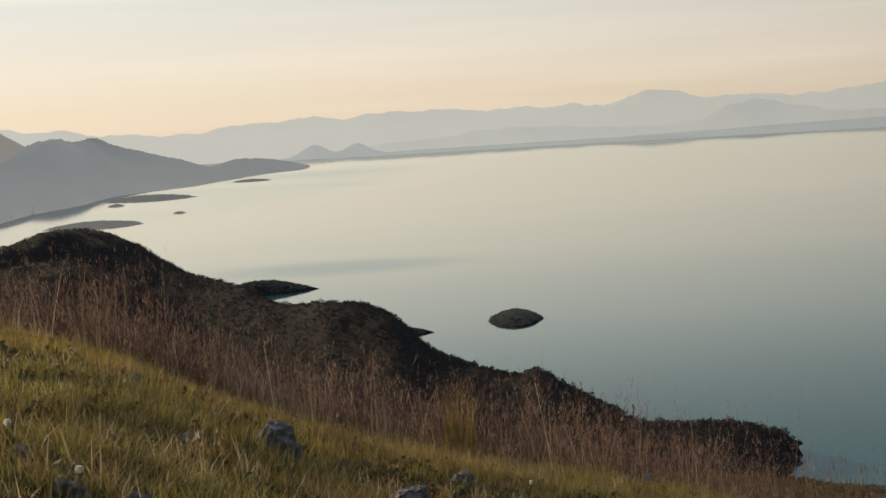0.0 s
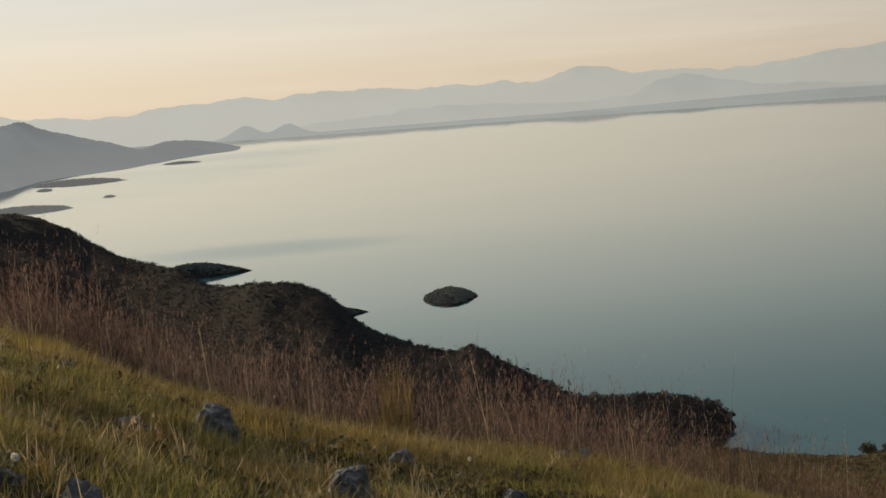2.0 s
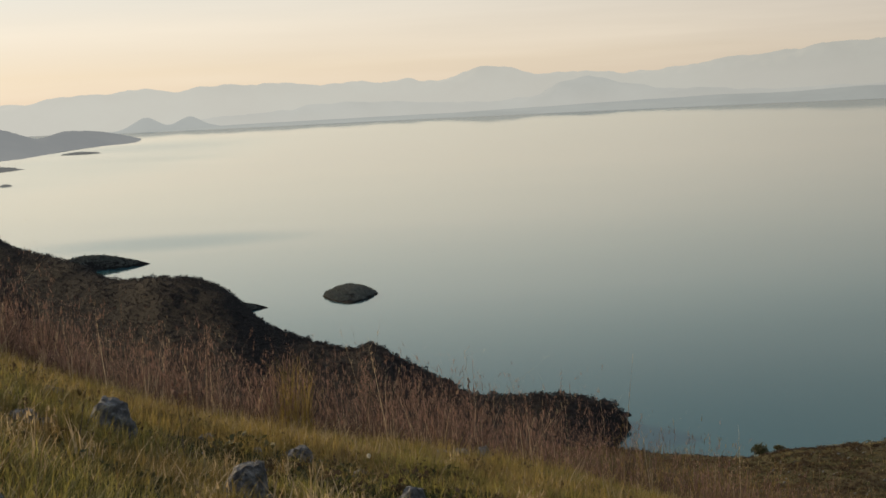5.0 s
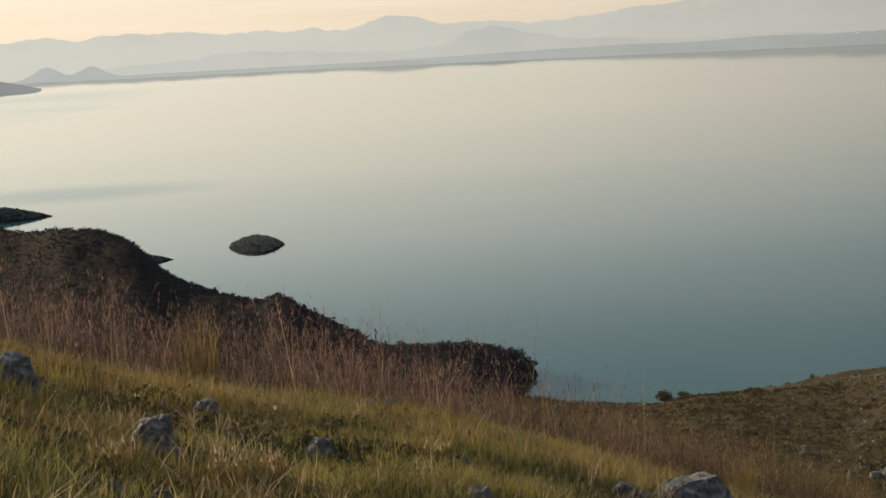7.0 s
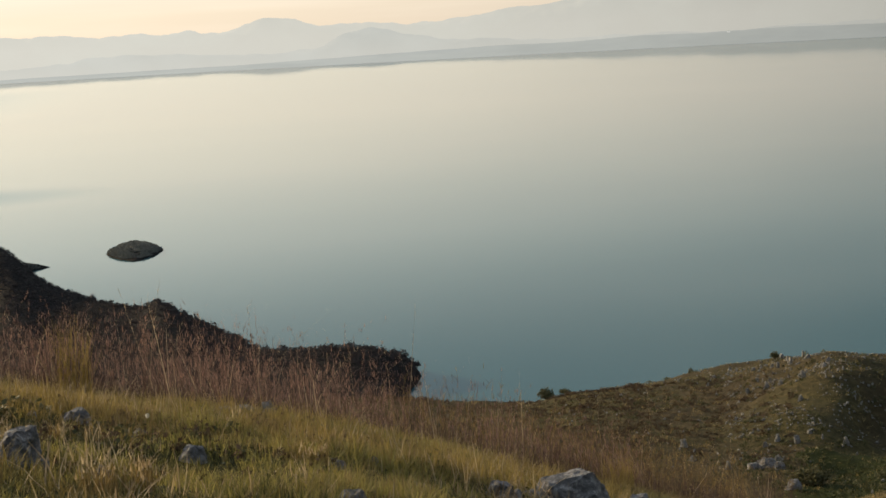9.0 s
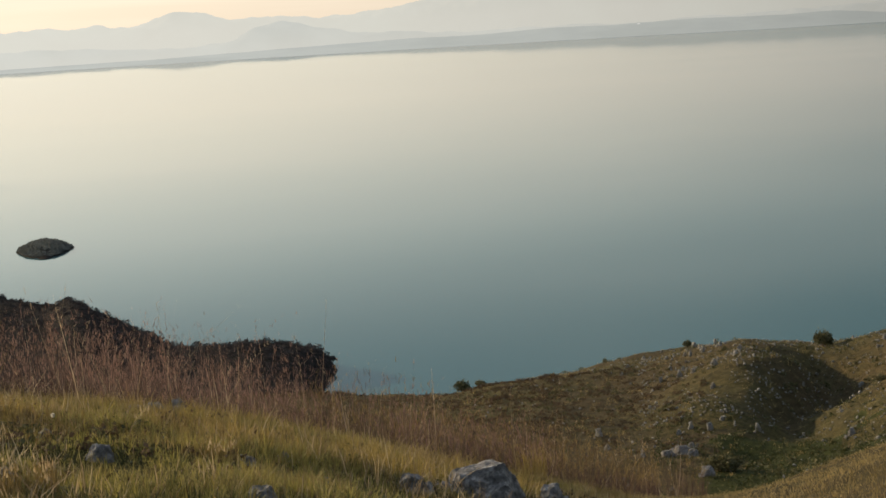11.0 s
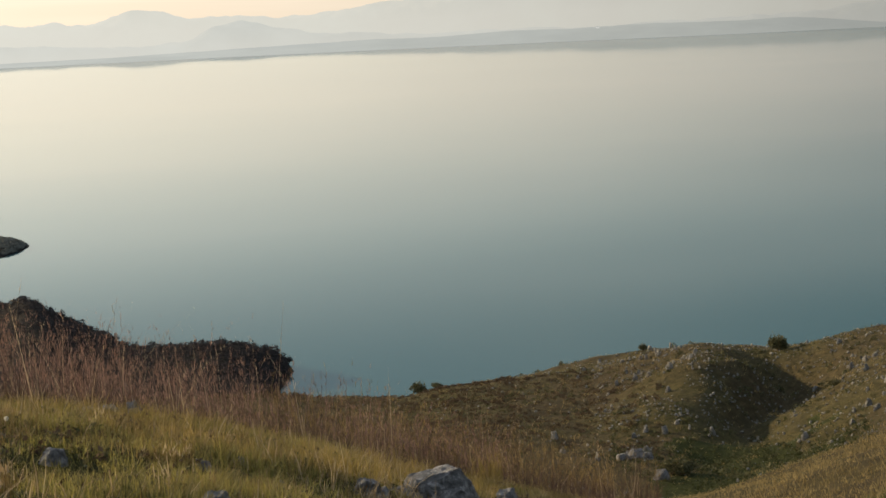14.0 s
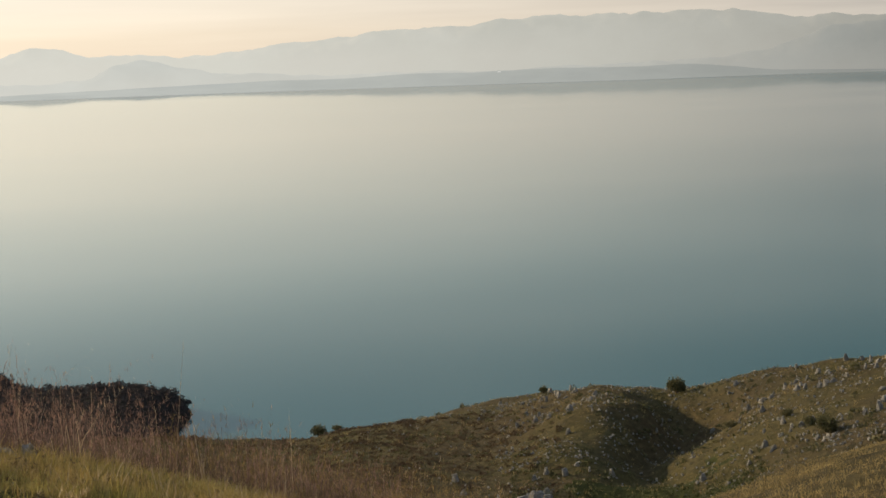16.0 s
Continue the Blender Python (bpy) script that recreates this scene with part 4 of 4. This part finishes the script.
# ---- islands ----
def island(bearing, distance, w, d, h, label, turn=0.0, skew=0.0, mats=None):
    """A small islet: stony shore, low dome, scrub."""
    root = new("island")
    earth, cover_mat = mats or (SCRUB, ISLE_LEAF)
    x0, y0 = distance * math.sin(radians(bearing)), distance * math.cos(radians(bearing))
    root.matrix_world = Matrix.Translation((x0, y0, 0)) @ pose(0, 0, 0, 0, 0, -bearing + turn)
    nu, nv = 72, 22
    t, u = np.meshgrid(np.linspace(0, 2 * math.pi, nu), np.linspace(0, 1.06, nv), indexing="ij")
    lens_ = 1 - 0.22 * np.abs(np.cos(t)) ** 0.5 * np.abs(np.sin(t))
    rr = u * lens_ * (1 + 0.10 * rough(np.cos(t) * 3 + bearing, np.sin(t) * 3, 1.0, 5))
    x, y = rr * np.cos(t) * w / 2, rr * np.sin(t) * np.abs(np.sin(t)) ** 0.45 * d / 2
    z = h * (1 - np.clip(u, 0, 1.06) ** 1.7) * (1 + skew * x / (w / 2)) + 0.10 * h * rough(x + x0, y, max(w, d) / 8, 9) * np.clip(1.05 - u, 0, 1)
    z = np.where(u > 1.0, -0.6, z)
    v = (np.arange(nu - 1)[:, None] * nv + np.arange(nv - 1)[None]).ravel()
    body = new("ground", mesh_of("island_ground", np.stack([x, y, z], -1).reshape(-1, 3), np.stack([v, v + nv, v + nv + 1, v + 1], -1), earth))
    body.parent = root
    n = 1100
    ta, ua = rng.uniform(0, 2 * math.pi, n), np.sqrt(rng.uniform(0, 0.85, n))
    px, py = ua * 0.9 * np.cos(ta) * w / 2, ua * 0.85 * np.sin(ta) * np.abs(np.sin(ta)) ** 0.45 * d / 2
    size = max(w, d) * rng.uniform(0.015, 0.036, n)
    co, f = foliage(px, py, h * (1 - ua ** 1.7) * (1 + skew * px / (w / 2)) - 0.1 * size, size, size * 0.55, 0.42 * size, 14)
    cover = tagged(new("scrub", mesh_of("hazed_island_scrub", co, f, cover_mat)), "low scrub with haze painted into its colour", kind="stuff")
    cover.parent = root
    return tagged(root, label, "island", "islands in the lake")


island(-9.05, 750, 29.0, 70, 3.7, "small lens-shaped islet covered in dark scrub")
island(-18.3, 948, 72, 36, 7.0, "low scrub-covered island with a pointed tip")
island(-13.1, 722, 26, 20, 3.0, "low scrub-covered islet beside the ridge")
# bay islets and their scrub glow with painted haze
HAZED = (HAZE_ISLE, HAZE_ISLE)
island(-24.1, 1790, 120, 120, 5, "flat grey island in the hazy bay", mats=HAZED)
island(-22.1, 2420, 150, 150, 6, "long flat island in the hazy bay", mats=HAZED)
island(-21.07, 1960, 17, 40, 2.0, "tiny rocky islet in the hazy bay", mats=HAZED)
island(-23.3, 2270, 24, 70, 2.5, "tiny flat islet in the hazy bay", mats=HAZED)
island(-18.4, 2960, 80, 70, 3.5, "low islet off the hazy headland", mats=HAZED)


# ---- single plants on the hilltop ----
def stalk(bearing, distance, tall, label, lean=0.08, heads=7, mat=None):
    """A dry flower stalk: a bent stem with side twigs and seed heads."""
    root = new("dry_stalk")
    root.matrix_world = Matrix.Translation(spot(bearing, distance, -0.03))
    r = random.Random(int(bearing * 10))
    bm = bmesh.new()
    last = Vector((0, 0, 0))
    for k in range(6):
        u = (k + 1) / 6
        nxt = Vector((lean * tall * u * u + r.uniform(-0.01, 0.01), r.uniform(-0.02, 0.02), tall * u))
        q = Vector((0, 0, 1)).rotation_difference((nxt - last).normalized()).to_matrix().to_4x4()
        bmesh.ops.create_cone(bm, segments=5, radius1=0.009 * (1.1 - 0.7 * u), radius2=0.009 * (1.0 - 0.7 * u), depth=(nxt - last).length, matrix=Matrix.Translation((nxt + last) / 2) @ q)
        last = nxt
    part("stem", bm, BARK, root)
    for k in range(heads):
        u = r.uniform(0.7, 1.0)
        p = Vector((lean * tall * u * u + r.uniform(-0.09, 0.09), r.uniform(-0.06, 0.06), tall * u + r.uniform(0, 0.06)))
        bm = bmesh.new()
        bmesh.ops.create_icosphere(bm, subdivisions=1, radius=0.02, matrix=Matrix.Translation(p) @ Matrix.Diagonal((0.7, 0.7, 1.6, 1)))
        for v in bm.verts:
            v.co += Vector((r.uniform(-1, 1), r.uniform(-1, 1), r.uniform(-1, 1))) * 0.006
        stem_at = Vector((lean * tall * u * u, 0, tall * u - 0.05))
        q = Vector((0, 0, 1)).rotation_difference((p - stem_at).normalized()).to_matrix().to_4x4()
        bmesh.ops.create_cone(bm, segments=4, radius1=0.003, radius2=0.002, depth=(p - stem_at).length, matrix=Matrix.Translation((p + stem_at) / 2) @ q)
        part("seed_head", bm, mat or PLUME, root)
    return tagged(root, label, "dry stalk", "dry stalks on the hilltop")


stalk(-15.77, 15.6, 1.0, "tall dark dry stalk with drooping seed heads", -0.05)
stalk(-8.9, 27, 1.5, "very tall thin dry stalk over the grass", 0.03)
stalk(-4.9, 27, 1.7, "very tall thin dry stalk over the grass", -0.04)
stalk(7.2, 24, 1.0, "pale dry stalk leaning beside a rock", 0.3, 5, STRAW)
stalk(12.2, 30, 1.2, "pale dry stalk leaning in the grass", 0.2, 5, STRAW)
stalk(-19.5, 15, 0.6, "short dry stalk with pale seed heads", 0.15, 6, STRAW)


def dandelion(bearing, distance, tall):
    root = new("dandelion")
    root.matrix_world = Matrix.Translation(spot(bearing, distance, -0.02))
    bm = bmesh.new()
    bmesh.ops.create_cone(bm, segments=5, radius1=0.003, radius2=0.002, depth=tall, matrix=Matrix.Translation((0, 0, tall / 2)))
    part("stem", bm, TURF, root)
    r = random.Random(int(bearing * 7))
    bm = bmesh.new()
    for k in range(90):
        d = Vector((r.gauss(0, 1), r.gauss(0, 1), r.gauss(0, 1))).normalized()
        s = d.orthogonal().normalized() * 0.006
        p = Vector((0, 0, tall)) + d * 0.026
        bm.faces.new([bm.verts.new(q) for q in (Vector((0, 0, tall)) + d * 0.004, p - s, p + s)])
    part("seed_head", bm, FLUFF, root, "round white seed head", False)
    return tagged(root, "dandelion with a white round seed head in grass", "dandelion", "dandelions in the grass")


for a, r in ((-27.9, 10.6), (-29.5, 9.7), (-28.6, 10.2), (-31.9, 8.2), (-25.6, 9.2), (-9.0, 17.6)):
    dandelion(a, r, 0.30)


def clump(bearing, distance, w, tall, n, mat, label, plume=None):
    """A tuft of taller grass."""
    root = new("grass_clump")
    root.matrix_world = Matrix.Translation(spot(bearing, distance, -0.04))
    t, u = rng.uniform(0, 6.28, n), np.sqrt(rng.uniform(0, 1, n)) * w / 2
    base = np.stack([u * np.cos(t), u * np.sin(t), 0 * t], -1)
    h = tall * rng.uniform(0.5, 1.1, n)
    co, f = ribbons(base, rng.uniform(0, 6.28, n), rng.normal(0.05, 0.15, n), h, 0.011 * rng.uniform(0.6, 1.3, n), rng.normal(0, 0.25, n), 3)
    ob = tagged(new("tuft", mesh_of("tuft", co, f, mat)), kind="stuff")
    ob.parent = root
    if plume:
        m = n // 3
        co, f = ribbons(base[:m] + np.array([0, 0, 1.0]) * (h[:m] * 0.85)[:, None], rng.uniform(0, 6.28, m), rng.normal(0, 0.3, m), rng.uniform(0.04, 0.1, m), 0.02 * rng.uniform(0.6, 1.3, m), rng.normal(0, 0.3, m), 1)
        ob = tagged(new("bloom", mesh_of("bloom", co, f, plume)), kind="stuff")
        ob.parent = root
    return tagged(root, label, "grass clump", "grass clumps on the hilltop")


clump(-11.55, 26.0, 0.6, 1.45, 170, YELLOW, "tall yellow-green clump among reddish grass")
clump(8.4, 31, 0.7, 0.8, 260, YELLOW, "yellow-green clump on the slope")
for a, r, w, t in ((-21.0, 14.5, 0.5, 0.34), (-26.3, 15.5, 0.6, 0.34), (-15.2, 12.6, 0.4, 0.3), (-9.6, 13.5, 0.4, 0.32), (-11.0, 13.2, 0.35, 0.32), (-3.2, 17.5, 0.5, 0.3), (-6.0, 20.5, 0.6, 0.3), (-1.0, 21.5, 0.5, 0.3)):
    clump(a, r, w, t, 130, STRAW, "pale dry flowering tuft in the grass", DRY_BLOOM)


# ---- a made-up house in place of a white wisp on the far shore ----
def far_house(bearing, distance, z, w):
    root = new("stand_in_house")
    root.matrix_world = Matrix.Translation((distance * math.sin(radians(bearing)), distance * math.cos(radians(bearing)), z)) @ pose(0, 0, 0, 0, 0, -bearing)
    bm = bmesh.new()
    bmesh.ops.create_cube(bm, size=1.0, matrix=Matrix.Translation((0, 0, w * 0.2)) @ Matrix.Diagonal((w, w * 0.7, w * 0.8, 1)))
    part("wall", bm, HAZED_WHITE, root, "white wall glowing with painted haze", False)
    bm = bmesh.new()
    v = [bm.verts.new(q) for q in ((-0.55 * w, -0.4 * w, 0.6 * w), (0.55 * w, -0.4 * w, 0.6 * w), (0.55 * w, 0.4 * w, 0.6 * w), (-0.55 * w, 0.4 * w, 0.6 * w), (-0.55 * w, 0, 0.85 * w), (0.55 * w, 0, 0.85 * w))]
    for f in ((0, 1, 5, 4), (2, 3, 4, 5), (0, 4, 3), (1, 2, 5), (3, 2, 1, 0)):
        bm.faces.new([v[k] for k in f])
    part("roof", bm, HAZE_SHORE, root, "grey pitched roof glowing with painted haze", False)
    return tagged(root, "small white house standing in for a pale wisp", "house")


# wall colour: pale emission for the haze before it
HAZED_WHITE = haze_glow_material("hazed_white", (0.3, 0.3, 0.3), (0.72, 0.70, 0.64), (0.72, 0.70, 0.64), 0, 40)
far_house(12.92, 4570, 27, 9)
